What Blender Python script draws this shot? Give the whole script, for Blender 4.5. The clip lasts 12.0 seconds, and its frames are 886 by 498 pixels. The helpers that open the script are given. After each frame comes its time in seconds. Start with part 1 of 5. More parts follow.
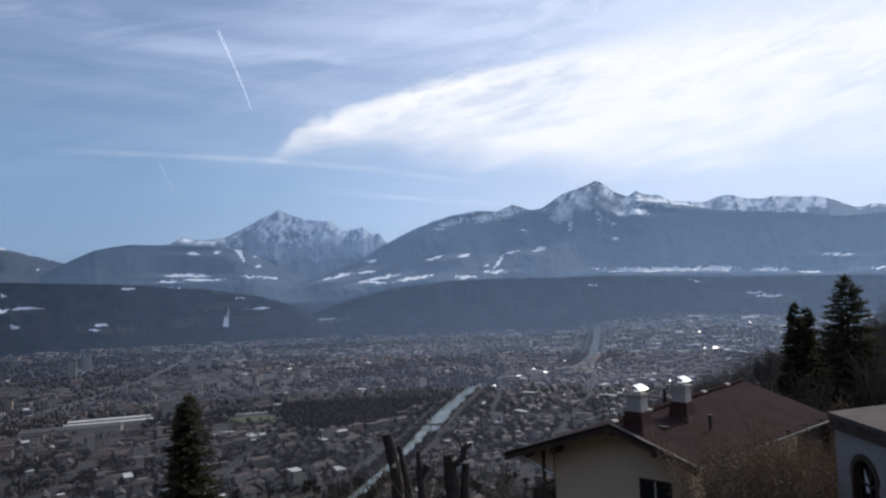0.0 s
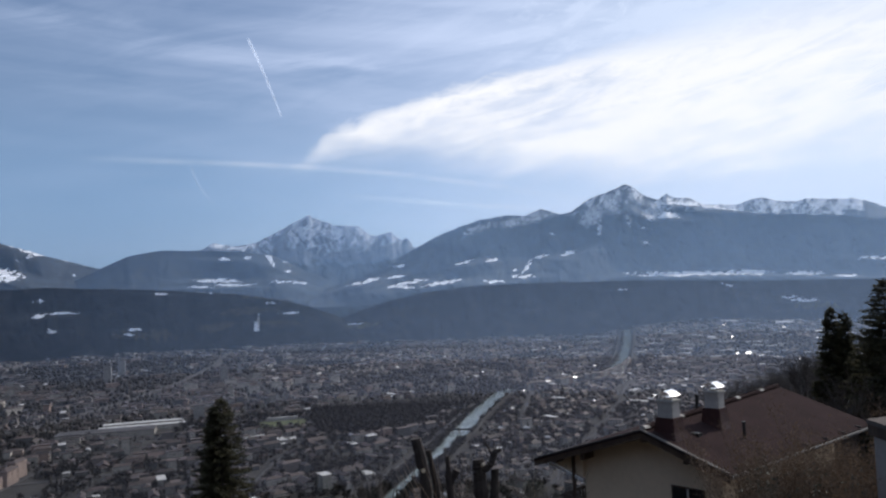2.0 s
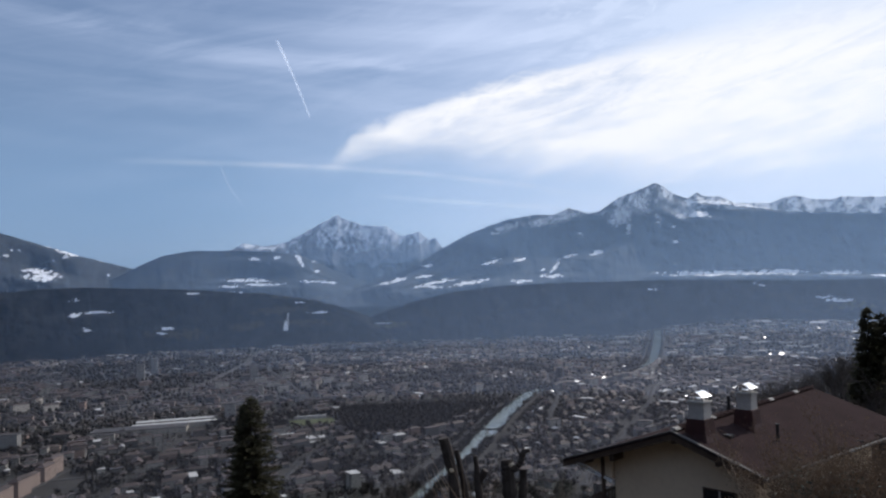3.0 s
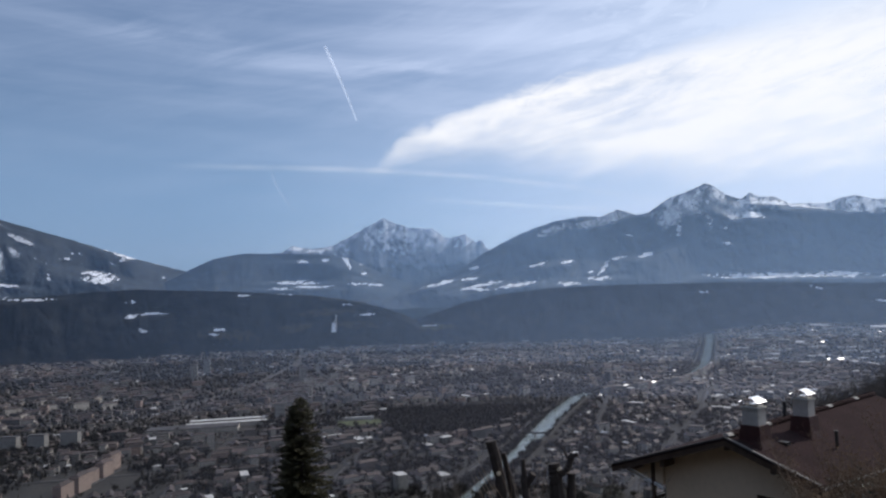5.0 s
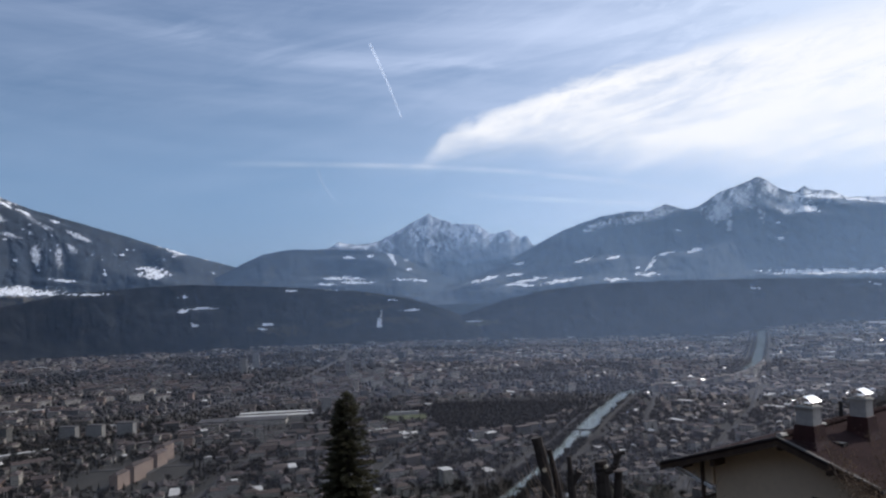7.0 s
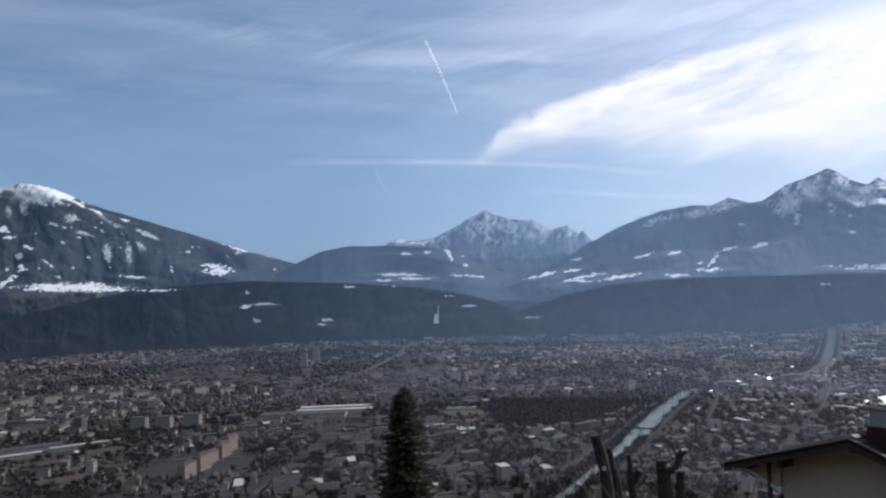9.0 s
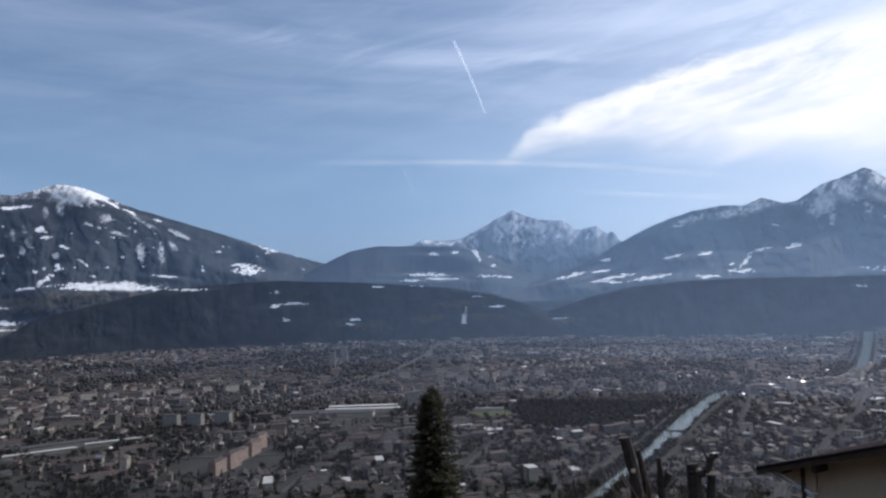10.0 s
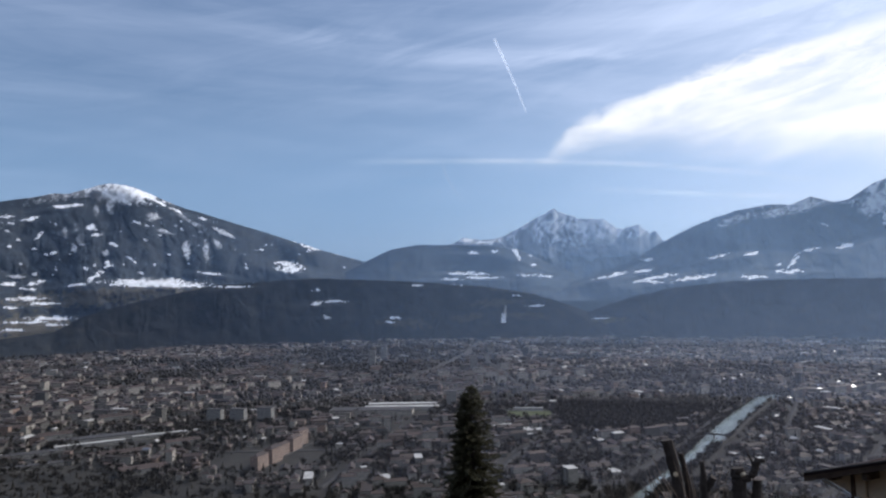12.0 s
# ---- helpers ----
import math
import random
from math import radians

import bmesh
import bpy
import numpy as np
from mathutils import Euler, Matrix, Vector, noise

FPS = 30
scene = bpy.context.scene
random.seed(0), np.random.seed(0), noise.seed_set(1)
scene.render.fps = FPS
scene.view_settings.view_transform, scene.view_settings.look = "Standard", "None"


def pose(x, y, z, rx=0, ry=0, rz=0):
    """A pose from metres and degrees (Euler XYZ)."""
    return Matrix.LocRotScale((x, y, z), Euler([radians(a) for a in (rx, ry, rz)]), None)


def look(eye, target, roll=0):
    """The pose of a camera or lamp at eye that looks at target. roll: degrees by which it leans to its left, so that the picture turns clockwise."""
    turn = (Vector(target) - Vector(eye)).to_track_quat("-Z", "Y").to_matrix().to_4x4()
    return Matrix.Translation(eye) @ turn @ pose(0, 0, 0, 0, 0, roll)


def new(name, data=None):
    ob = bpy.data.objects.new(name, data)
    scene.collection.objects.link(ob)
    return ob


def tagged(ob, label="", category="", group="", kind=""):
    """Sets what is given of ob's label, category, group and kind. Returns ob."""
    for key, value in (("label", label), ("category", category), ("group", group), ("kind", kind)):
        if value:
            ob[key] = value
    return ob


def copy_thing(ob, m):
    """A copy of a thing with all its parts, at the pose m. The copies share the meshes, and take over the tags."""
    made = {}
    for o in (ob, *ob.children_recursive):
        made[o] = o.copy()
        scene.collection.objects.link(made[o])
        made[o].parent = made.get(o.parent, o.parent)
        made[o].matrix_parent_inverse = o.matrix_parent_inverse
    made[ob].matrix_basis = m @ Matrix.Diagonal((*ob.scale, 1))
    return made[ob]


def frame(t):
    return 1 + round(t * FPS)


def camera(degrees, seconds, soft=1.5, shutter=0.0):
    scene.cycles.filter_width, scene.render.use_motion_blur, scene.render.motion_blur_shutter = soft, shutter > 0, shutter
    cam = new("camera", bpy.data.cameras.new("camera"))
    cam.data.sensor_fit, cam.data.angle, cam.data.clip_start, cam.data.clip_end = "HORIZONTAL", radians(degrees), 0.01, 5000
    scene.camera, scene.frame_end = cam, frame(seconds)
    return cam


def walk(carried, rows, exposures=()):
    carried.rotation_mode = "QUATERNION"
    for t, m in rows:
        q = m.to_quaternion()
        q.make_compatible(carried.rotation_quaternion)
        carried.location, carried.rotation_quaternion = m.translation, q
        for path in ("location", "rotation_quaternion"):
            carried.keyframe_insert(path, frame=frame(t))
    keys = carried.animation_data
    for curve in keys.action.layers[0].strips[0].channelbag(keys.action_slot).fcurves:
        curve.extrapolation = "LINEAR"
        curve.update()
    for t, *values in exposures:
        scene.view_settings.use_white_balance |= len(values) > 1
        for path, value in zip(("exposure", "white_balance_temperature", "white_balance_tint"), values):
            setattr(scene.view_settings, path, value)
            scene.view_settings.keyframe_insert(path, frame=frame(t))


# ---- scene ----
EYE = 287.0  # the eye above the valley floor
cam = camera(63.4, 12.0, soft=2.3)
ROWS = [
    (0.0, -0.000, 2.649, 1.837),
    (0.5, 0.352, 2.712, 1.844),
    (1.0, 0.834, 2.723, 1.932),
    (1.5, 1.484, 2.874, 1.978),
    (2.0, 2.239, 3.097, 1.930),
    (2.5, 3.288, 3.176, 1.901),
    (3.0, 4.451, 3.146, 1.910),
    (5.0, 8.141, 3.456, 1.847),
    (5.5, 9.138, 3.384, 1.831),
    (6.0, 10.012, 3.396, 1.716),
    (6.5, 10.855, 3.218, 1.672),
    (7.0, 11.716, 3.222, 1.745),
    (9.0, 16.246, 3.042, 1.736),
    (9.5, 17.388, 3.092, 1.639),
    (10.0, 18.464, 3.127, 1.537),
    (10.5, 19.390, 3.150, 1.457),
    (11.0, 20.439, 3.169, 1.281),
    (11.5, 21.126, 3.146, 1.170),
    (12.0, 21.643, 3.102, 1.114),
]
walk(cam, [(t, pose(-0.0035 * t, 0, EYE, 0, 0, yaw) @ pose(0, 0, 0, 90 + pitch) @ pose(0, 0, 0, 0, 0, -lean)) for t, yaw, pitch, lean in ROWS],
     exposures=[(0.0, 0.08, 6450, 12), (3.0, 0.07, 6450, 12), (6.0, 0.05, 6450, 12), (9.0, 0.14, 6450, 12), (12.0, 0.23, 6450, 12)])

# ---- world, sun ----
SUN_AZ, SUN_EL = 44.0, 41.0  # degrees right of the first view, above the horizon
world = bpy.data.worlds.new("sky")
scene.world = world
world.use_nodes = True
wt = world.node_tree
wt.nodes.clear()


class Graph:
    """Short hand for shader nodes."""

    def __init__(self, tree):
        self.t = tree

    def put(self, socket, v):
        if isinstance(v, bpy.types.NodeSocket):
            self.t.links.new(v, socket)
        else:
            socket.default_value = v

    def node(self, kind, **inputs):
        n = self.t.nodes.new(kind)
        for k, v in inputs.items():
            self.put(n.inputs[k.replace("_", " ")], v)
        return n

    def m(self, op, a, b=0.0, c=0.0):
        n = self.t.nodes.new("ShaderNodeMath")
        n.operation = op
        for s, v in zip(n.inputs, (a, b, c)):
            self.put(s, v)
        return n.outputs[0]

    def step(self, x, lo, hi, a=0.0, b=1.0):
        n = self.t.nodes.new("ShaderNodeMapRange")
        n.interpolation_type = "SMOOTHSTEP"
        for s, v in zip(n.inputs, (x, lo, hi, a, b)):
            self.put(s, v)
        return n.outputs[0]

    def xyz(self, x, y, z):
        n = self.t.nodes.new("ShaderNodeCombineXYZ")
        for s, v in zip(n.inputs, (x, y, z)):
            self.put(s, v)
        return n.outputs[0]

    def noise(self, vec, scale, detail=4.0, rough=0.55, warp=0.0):
        n = self.node("ShaderNodeTexNoise", Scale=scale, Detail=detail, Roughness=rough, Distortion=warp)
        if vec is not None:
            self.put(n.inputs["Vector"], vec)
        return n.outputs[0]

    def mix(self, fac, a, b):
        n = self.t.nodes.new("ShaderNodeMix")
        n.data_type = "RGBA"
        self.put(n.inputs[0], fac)
        self.put(n.inputs[6], a)
        self.put(n.inputs[7], b)
        return n.outputs[2]

    def ramp(self, x, stops):
        """A smooth curve through (position, value) stops, values 0 to 1."""
        n = self.t.nodes.new("ShaderNodeValToRGB")
        n.color_ramp.interpolation = "CARDINAL"
        el = n.color_ramp.elements
        for i, (p, v) in enumerate(stops):
            e = el[i] if i < 2 else el.new(p)
            e.position = p
            e.color = (v, v, v, 1)
        self.put(n.inputs[0], x)
        return n.outputs[0]


def build_sky():
    g = Graph(wt)
    sky = wt.nodes.new("ShaderNodeTexSky")
    sky.sky_type, sky.sun_disc = "NISHITA", False
    sky.sun_elevation, sky.sun_rotation = radians(SUN_EL), radians(SUN_AZ)
    sky.altitude, sky.air_density, sky.dust_density, sky.ozone_density = 860, 1.0, 0.25, 2.5
    way = wt.nodes.new("ShaderNodeTexCoord").outputs["Generated"]
    sep = wt.nodes.new("ShaderNodeSeparateXYZ")
    wt.links.new(way, sep.inputs[0])
    az = g.m("MULTIPLY", g.m("ARCTAN2", sep.outputs[0], sep.outputs[1]), 57.2958)
    el = g.m("MULTIPLY", g.m("ARCSINE", sep.outputs[2]), 57.2958)
    # wind-drawn streaks: coordinates along and across the cirrus
    along = g.m("ADD", az, g.m("MULTIPLY", el, 1.2))
    across = g.m("SUBTRACT", el, g.m("MULTIPLY", az, 0.22))
    fine = g.noise(g.xyz(g.m("MULTIPLY", along, 0.06), g.m("MULTIPLY", across, 0.42), 1.3), 1.0, 8.0, 0.62, 0.7)
    wisp = g.noise(g.xyz(g.m("MULTIPLY", az, 0.06), g.m("MULTIPLY", across, 0.16), 7.7), 1.0, 5.0, 0.55, 0.8)
    flat = g.noise(g.xyz(g.m("MULTIPLY", az, 0.03), g.m("MULTIPLY", g.m("ADD", el, g.m("MULTIPLY", az, 0.06)), 0.33), 3.1), 1.0, 6.0, 0.58, 0.4)
    # the broad fan of cirrus: its upper edge and its hem, over azimuth -20 to 70
    u = g.m("DIVIDE", g.m("ADD", az, 20.0), 90.0)
    top = g.m("MULTIPLY", g.ramp(u, [(0, .44), (.075, .50), (.095, .60), (.135, .672), (.185, .74), (.235, .795), (.335, .85), (.43, .872), (.52, .87), (.60, .85), (1, .75)]), 20.5)
    hem = g.m("MULTIPLY", g.ramp(u, [(0, .53), (.075, .515), (.135, .515), (.235, .48), (.335, .44), (.43, .385), (.6, .33), (1, .30)]), 20.0)
    puff = g.noise(g.xyz(g.m("MULTIPLY", g.m("ADD", az, g.m("MULTIPLY", el, 0.9)), 0.34), g.m("MULTIPLY", across, 0.95), 5.2), 1.0, 7.0, 0.62, 0.5)
    edge = g.m("ADD", g.m("ADD", el, g.m("MULTIPLY", g.m("SUBTRACT", fine, 0.5), 1.7)), g.m("MULTIPLY", g.m("SUBTRACT", puff, 0.5), 1.7))
    depth = g.m("SUBTRACT", top, edge)
    above = g.step(depth, g.step(az, 6.0, 30.0, -0.35, -3.5), g.step(az, 6.0, 30.0, 0.7, 2.5))
    low = g.m("ADD", el, g.m("MULTIPLY", g.m("SUBTRACT", wisp, 0.5), 4.5))
    below = g.step(g.m("SUBTRACT", low, hem), -1.3, 2.0)
    inside_fan = g.m("MULTIPLY", above, below)
    # a bright roll under the upper edge, a torn white field below it
    roll = g.m("MULTIPLY", g.step(depth, g.step(az, -12, 20, 5.0, 3.0), 0.8), g.step(g.m("ADD", g.m("MULTIPLY", fine, 0.5), g.m("MULTIPLY", puff, 0.5)), 0.34, 0.60, 0.58, 1.0))
    torn = g.m("MULTIPLY", g.step(g.m("ADD", g.m("ADD", g.m("MULTIPLY", fine, 0.45), g.m("MULTIPLY", wisp, 0.35)), g.m("MULTIPLY", puff, 0.2)), 0.37, 0.58, 0.36, 0.96), g.step(az, -11.0, 2.0, 0.7, 1.0))
    fan = g.m("MULTIPLY", inside_fan, g.m("MAXIMUM", roll, torn))
    fan = g.m("MULTIPLY", fan, g.step(az, -14.5, -7.0, 0.5, 1.0))
    # thin veil high up, thinner towards the ridges, thicker towards the sun
    veil = g.m("MULTIPLY", g.step(g.m("ADD", g.m("MULTIPLY", flat, 0.6), g.m("MULTIPLY", fine, 0.4)), 0.26, 0.78), g.step(el, 4.0, 18.0, 0.2, 0.6))
    veil = g.m("ADD", veil, g.m("ADD", g.step(az, -30.0, 25.0, 0.0, 0.62), g.step(el, 14.0, 24.0, 0.0, 0.12)))
    # a long wisp slanting down from the upper left, and torn shreds over the fan
    wline = g.m("SUBTRACT", 18.6, g.m("MULTIPLY", g.m("ADD", az, 24.0), 0.085))
    band = g.step(g.m("ABSOLUTE", g.m("ADD", g.m("SUBTRACT", el, wline), g.m("MULTIPLY", g.m("SUBTRACT", wisp, 0.5), 3.0))), 1.5, 0.0)
    shred = g.m("MULTIPLY", g.step(puff, 0.47, 0.70), g.m("MULTIPLY", g.step(el, 13.5, 17.0), g.step(az, -6.0, 12.0, 0.0, 0.22)))
    veil = g.m("ADD", veil, g.m("ADD", shred, g.m("MULTIPLY", band, g.m("MULTIPLY", g.step(fine, 0.35, 0.65, 0.08, 0.42), g.m("MULTIPLY", g.step(az, -42, -30), g.step(az, -2, -12))))))
    veil = g.m("ADD", veil, g.m("MULTIPLY", g.step(el, 11.0, 4.0), g.step(az, -12.0, 14.0, 0.0, 0.4)))
    veil = g.m("MINIMUM", veil, 1.0)
    # an old, spread trail low across the view
    line = g.m("MULTIPLY", g.ramp(g.m("DIVIDE", g.m("ADD", az, 40.0), 60.0), [(0, .5), (.14, .506), (.445, .492), (.61, .443), (.72, .388), (.80, .33), (1, .25)]), 20.0)
    far = g.m("ABSOLUTE", g.m("SUBTRACT", el, line))
    trail = g.m("MULTIPLY", g.step(far, 0.34, 0.0), g.m("MULTIPLY", g.step(az, -33, -15), g.step(az, 12, -4)))
    line2 = g.m("SUBTRACT", 7.35, g.m("MULTIPLY", g.m("ADD", az, 8.1), 0.1))
    trail2 = g.m("MULTIPLY", g.step(g.m("ABSOLUTE", g.m("SUBTRACT", el, line2)), 0.3, 0.0), g.m("MULTIPLY", g.step(az, -12, -4), g.step(az, 8, 1)))
    trail = g.m("MULTIPLY", g.m("ADD", trail, trail2), g.step(puff, 0.3, 0.65, 0.07, 0.24))
    SKY, VEIL, CLOUD = 0.083, (0.55, 0.66, 0.88, 1), (0.93, 0.95, 0.98, 1)
    base = wt.nodes.new("ShaderNodeVectorMath")
    base.operation = "SCALE"
    wt.links.new(sky.outputs[0], base.inputs[0])
    base.inputs["Scale"].default_value = SKY
    air = g.m("MULTIPLY", g.step(az, 10.0, -30.0, 0.15, 0.75), g.step(el, 16.0, 0.0, 0.15, 1.0))
    col = g.mix(air, base.outputs[0], (0.155, 0.283, 0.51, 1))
    col = g.mix(g.m("MULTIPLY", veil, g.step(az, -38.0, 0.0, 0.48, 1.0)), col, g.mix(g.step(az, -5.0, 25.0), VEIL, (0.66, 0.77, 0.95, 1)))
    col = g.mix(g.m("MINIMUM", g.m("ADD", fan, trail), 1.0), col, CLOUD)
    back = g.node("ShaderNodeBackground", Color=col, Strength=1.0)
    out = wt.nodes.new("ShaderNodeOutputWorld")
    wt.links.new(back.outputs[0], out.inputs[0])


build_sky()
sun = new("sun", bpy.data.lights.new("sun", "SUN"))
sun.data.energy, sun.data.angle, sun.data.color = 2.6, radians(0.6), (1.0, 0.93, 0.83)
a, e = radians(SUN_AZ), radians(SUN_EL)
sun.matrix_world = look((math.sin(a) * 300, math.cos(a) * 300, EYE + math.tan(e) * 300), (0, 0, EYE))

# ---- materials ----


def material(name, one, two, scale=1.0, rough=0.8, metal=0.0, bump=0.0, bump_scale=None, fine=8.0, spread=0.0, random_by="", coords="Object", spec=0.3, glow_through=0.0):
    """Two colours mingled by coarse and fine noise, in metres; random_by: 'object' or 'island' varies the brightness by piece."""
    mt = bpy.data.materials.new(name)
    mt.use_nodes = True
    t = mt.node_tree
    g = Graph(t)
    bsdf = t.nodes["Principled BSDF"]
    co = t.nodes.new("ShaderNodeTexCoord").outputs["Object"] if coords == "Object" else t.nodes.new("ShaderNodeNewGeometry").outputs["Position"]
    n1 = g.noise(co, scale, 5.0, 0.6)
    n2 = g.noise(co, scale * fine, 4.0, 0.65)
    fac = g.step(g.m("ADD", g.m("MULTIPLY", n1, 0.6), g.m("MULTIPLY", n2, 0.4)), 0.34, 0.66)
    col = g.mix(fac, (*one, 1), (*two, 1))
    if random_by:
        r = t.nodes.new("ShaderNodeObjectInfo").outputs["Random"] if random_by == "object" else t.nodes.new("ShaderNodeNewGeometry").outputs["Random Per Island"]
        hsv = g.node("ShaderNodeHueSaturation", Color=col, Value=g.step(r, 0, 1, 1 - spread, 1 + spread), Hue=g.m("ADD", 0.5, g.m("MULTIPLY", g.m("SUBTRACT", g.m("FRACT", g.m("MULTIPLY", r, 7.31)), 0.5), 0.04 * spread)))
        col = hsv.outputs[0]
    g.put(bsdf.inputs["Base Color"], col)
    g.put(bsdf.inputs["Roughness"], g.step(n2, 0.3, 0.7, max(rough - 0.08, 0.02), min(rough + 0.08, 1)))
    bsdf.inputs["Metallic"].default_value = metal
    bsdf.inputs["Specular IOR Level"].default_value = spec
    if bump:
        b = g.node("ShaderNodeBump", Strength=min(bump, 1.0), Distance=0.4 / (bump_scale or scale * fine), Height=g.noise(co, bump_scale or scale * fine, 5.0, 0.6))
        g.put(bsdf.inputs["Normal"], b.outputs[0])
    if glow_through:  # thin leaves pass part of the light
        leaf = g.node("ShaderNodeBsdfTranslucent", Color=col)
        both = g.node("ShaderNodeMixShader", Fac=glow_through)
        t.links.new(bsdf.outputs[0], both.inputs[1])
        t.links.new(leaf.outputs[0], both.inputs[2])
        t.links.new(both.outputs[0], t.nodes["Material Output"].inputs[0])
    return mt


GRASS = material("winter_grass", (0.020, 0.020, 0.019), (0.040, 0.037, 0.033), 0.02, 0.95, bump=0.4, bump_scale=0.5, fine=20, coords="World")
WATER = material("river_water", (0.12, 0.15, 0.142), (0.16, 0.185, 0.172), 0.02, 0.16, fine=12, coords="World", spec=0.5, bump=0.3, bump_scale=0.25)
ROOF_CITY = material("city_roofs", (0.028, 0.021, 0.019), (0.066, 0.049, 0.044), 0.012, 0.75, coords="World", random_by="island", spread=0.5, fine=9, spec=0.4)
TREE_CITY = material("bare_trees", (0.018, 0.0175, 0.016), (0.046, 0.041, 0.035), 0.05, 0.95, coords="World", random_by="island", spread=0.4)
ASPHALT = material("asphalt", (0.045, 0.045, 0.047), (0.07, 0.068, 0.067), 0.05, 0.95, coords="World", spec=0.08)
GRAVEL = material("track_ballast", (0.04, 0.037, 0.035), (0.10, 0.09, 0.083), 0.06, 0.95, coords="World")
METAL_ROOF = material("sheet_metal_roof", (0.26, 0.26, 0.27), (0.40, 0.40, 0.41), 0.05, 0.36, metal=0.85, coords="World")
WHITE_ROOF = material("pale_sheet_roof", (0.30, 0.295, 0.285), (0.46, 0.45, 0.43), 0.05, 0.7, coords="World")
DARK_ROOF = material("dark_felt_roof", (0.04, 0.04, 0.045), (0.075, 0.07, 0.07), 0.05, 0.9, coords="World")
TURF = material("sports_turf", (0.045, 0.058, 0.024), (0.075, 0.082, 0.038), 0.05, 0.95, coords="World")
CONCRETE = material("concrete", (0.32, 0.31, 0.29), (0.45, 0.43, 0.40), 0.1, 0.85, coords="World", bump=0.2)


def city_wall_material(name="city_walls", tint=None):
    mt = bpy.data.materials.new(name)
    mt.use_nodes = True
    t = mt.node_tree
    g = Graph(t)
    geo = t.nodes.new("ShaderNodeNewGeometry")
    r = geo.outputs["Random Per Island"]
    tone = g.mix(g.step(g.m("FRACT", g.m("MULTIPLY", r, 13.7)), 0.2, 0.8), (0.09, 0.088, 0.084, 1), (0.40, 0.37, 0.325, 1))
    tone = g.mix(g.step(g.m("FRACT", g.m("MULTIPLY", r, 29.3)), 0.75, 1.0), tone, (0.30, 0.205, 0.16, 1))
    if tint:
        tone = g.mix(0.85, tone, (*tint, 1))
    # rows of windows too far to tell apart: storeys 3 m high, bays 2.6 m wide
    sep = t.nodes.new("ShaderNodeSeparateXYZ")
    t.links.new(geo.outputs["Position"], sep.inputs[0])
    bay = g.m("FRACT", g.m("DIVIDE", g.m("ADD", sep.outputs[0], sep.outputs[1]), 3.4))
    storey = g.m("FRACT", g.m("DIVIDE", sep.outputs[2], 3.0))
    win = g.m("MULTIPLY", g.m("MULTIPLY", g.m("GREATER_THAN", bay, 0.52), g.m("GREATER_THAN", storey, 0.32)), g.m("LESS_THAN", storey, 0.86))
    dirt = g.noise(geo.outputs["Position"], 0.15, 4.0)
    tone = g.mix(g.m("MULTIPLY", dirt, 0.4), tone, (0.16, 0.15, 0.14, 1))
    b = t.nodes["Principled BSDF"]
    g.put(b.inputs["Base Color"], g.mix(win, tone, (0.035, 0.04, 0.045, 1)))
    g.put(b.inputs["Roughness"], g.m("SUBTRACT", 0.85, g.m("MULTIPLY", win, 0.6)))
    return mt


WALL_CITY = city_wall_material()
WALL_OCHRE = city_wall_material("ochre_walls", (0.29, 0.20, 0.165))
WALL_GREY = city_wall_material("slab_walls", (0.26, 0.26, 0.26))
WALL_PALE = city_wall_material("pale_walls", (0.50, 0.455, 0.40))


def cover_material(name, forest, forest2, snow=(0.80, 0.82, 0.86), meadow=(0.15, 0.14, 0.12), rock=(0.17, 0.17, 0.19), scale=0.012):
    """Far slopes: forest with snow, meadow and rock where the ground cover attribute says so."""
    mt = bpy.data.materials.new(name)
    mt.use_nodes = True
    t = mt.node_tree
    g = Graph(t)
    at = t.nodes.new("ShaderNodeAttribute")
    at.attribute_name = "cover"
    sep = t.nodes.new("ShaderNodeSeparateColor")
    t.links.new(at.outputs["Color"], sep.inputs[0])
    pos = t.nodes.new("ShaderNodeNewGeometry").outputs["Position"]
    n = g.noise(pos, scale, 6.0, 0.65)
    n2 = g.noise(pos, scale * 12, 4.0, 0.7)
    f = g.step(g.m("ADD", g.m("MULTIPLY", n, 0.55), g.m("MULTIPLY", n2, 0.45)), 0.36, 0.64)
    col = g.mix(f, (*forest, 1), (*forest2, 1))
    ragged = g.m("MULTIPLY", g.m("SUBTRACT", n2, 0.5), 0.5)
    col = g.mix(g.step(g.m("ADD", sep.outputs[2], ragged), 0.3, 0.7), col, (*rock, 1))
    col = g.mix(g.step(g.m("ADD", sep.outputs[1], ragged), 0.3, 0.7), col, (*meadow, 1))
    col = g.mix(g.step(g.m("ADD", sep.outputs[0], g.m("MULTIPLY", ragged, 0.7)), 0.10, 0.92), col, (*snow, 1))
    b = t.nodes["Principled BSDF"]
    g.put(b.inputs["Base Color"], col)
    b.inputs["Roughness"].default_value = 0.9
    b.inputs["Specular IOR Level"].default_value = 0.2
    bp = g.node("ShaderNodeBump", Strength=0.5, Distance=12.0, Height=n2)
    g.put(b.inputs["Normal"], bp.outputs[0])
    return mt


# ---- the land ----


def lattice(ix, iy, seed):
    h = (ix.astype(np.int64) * 374761393 + iy.astype(np.int64) * 668265263 + seed * 1274126177) & 0xFFFFFFFF
    h = ((h ^ (h >> 13)) * 1274126177) & 0xFFFFFFFF
    return ((h ^ (h >> 16)) & 0xFFFF) / 65535.0


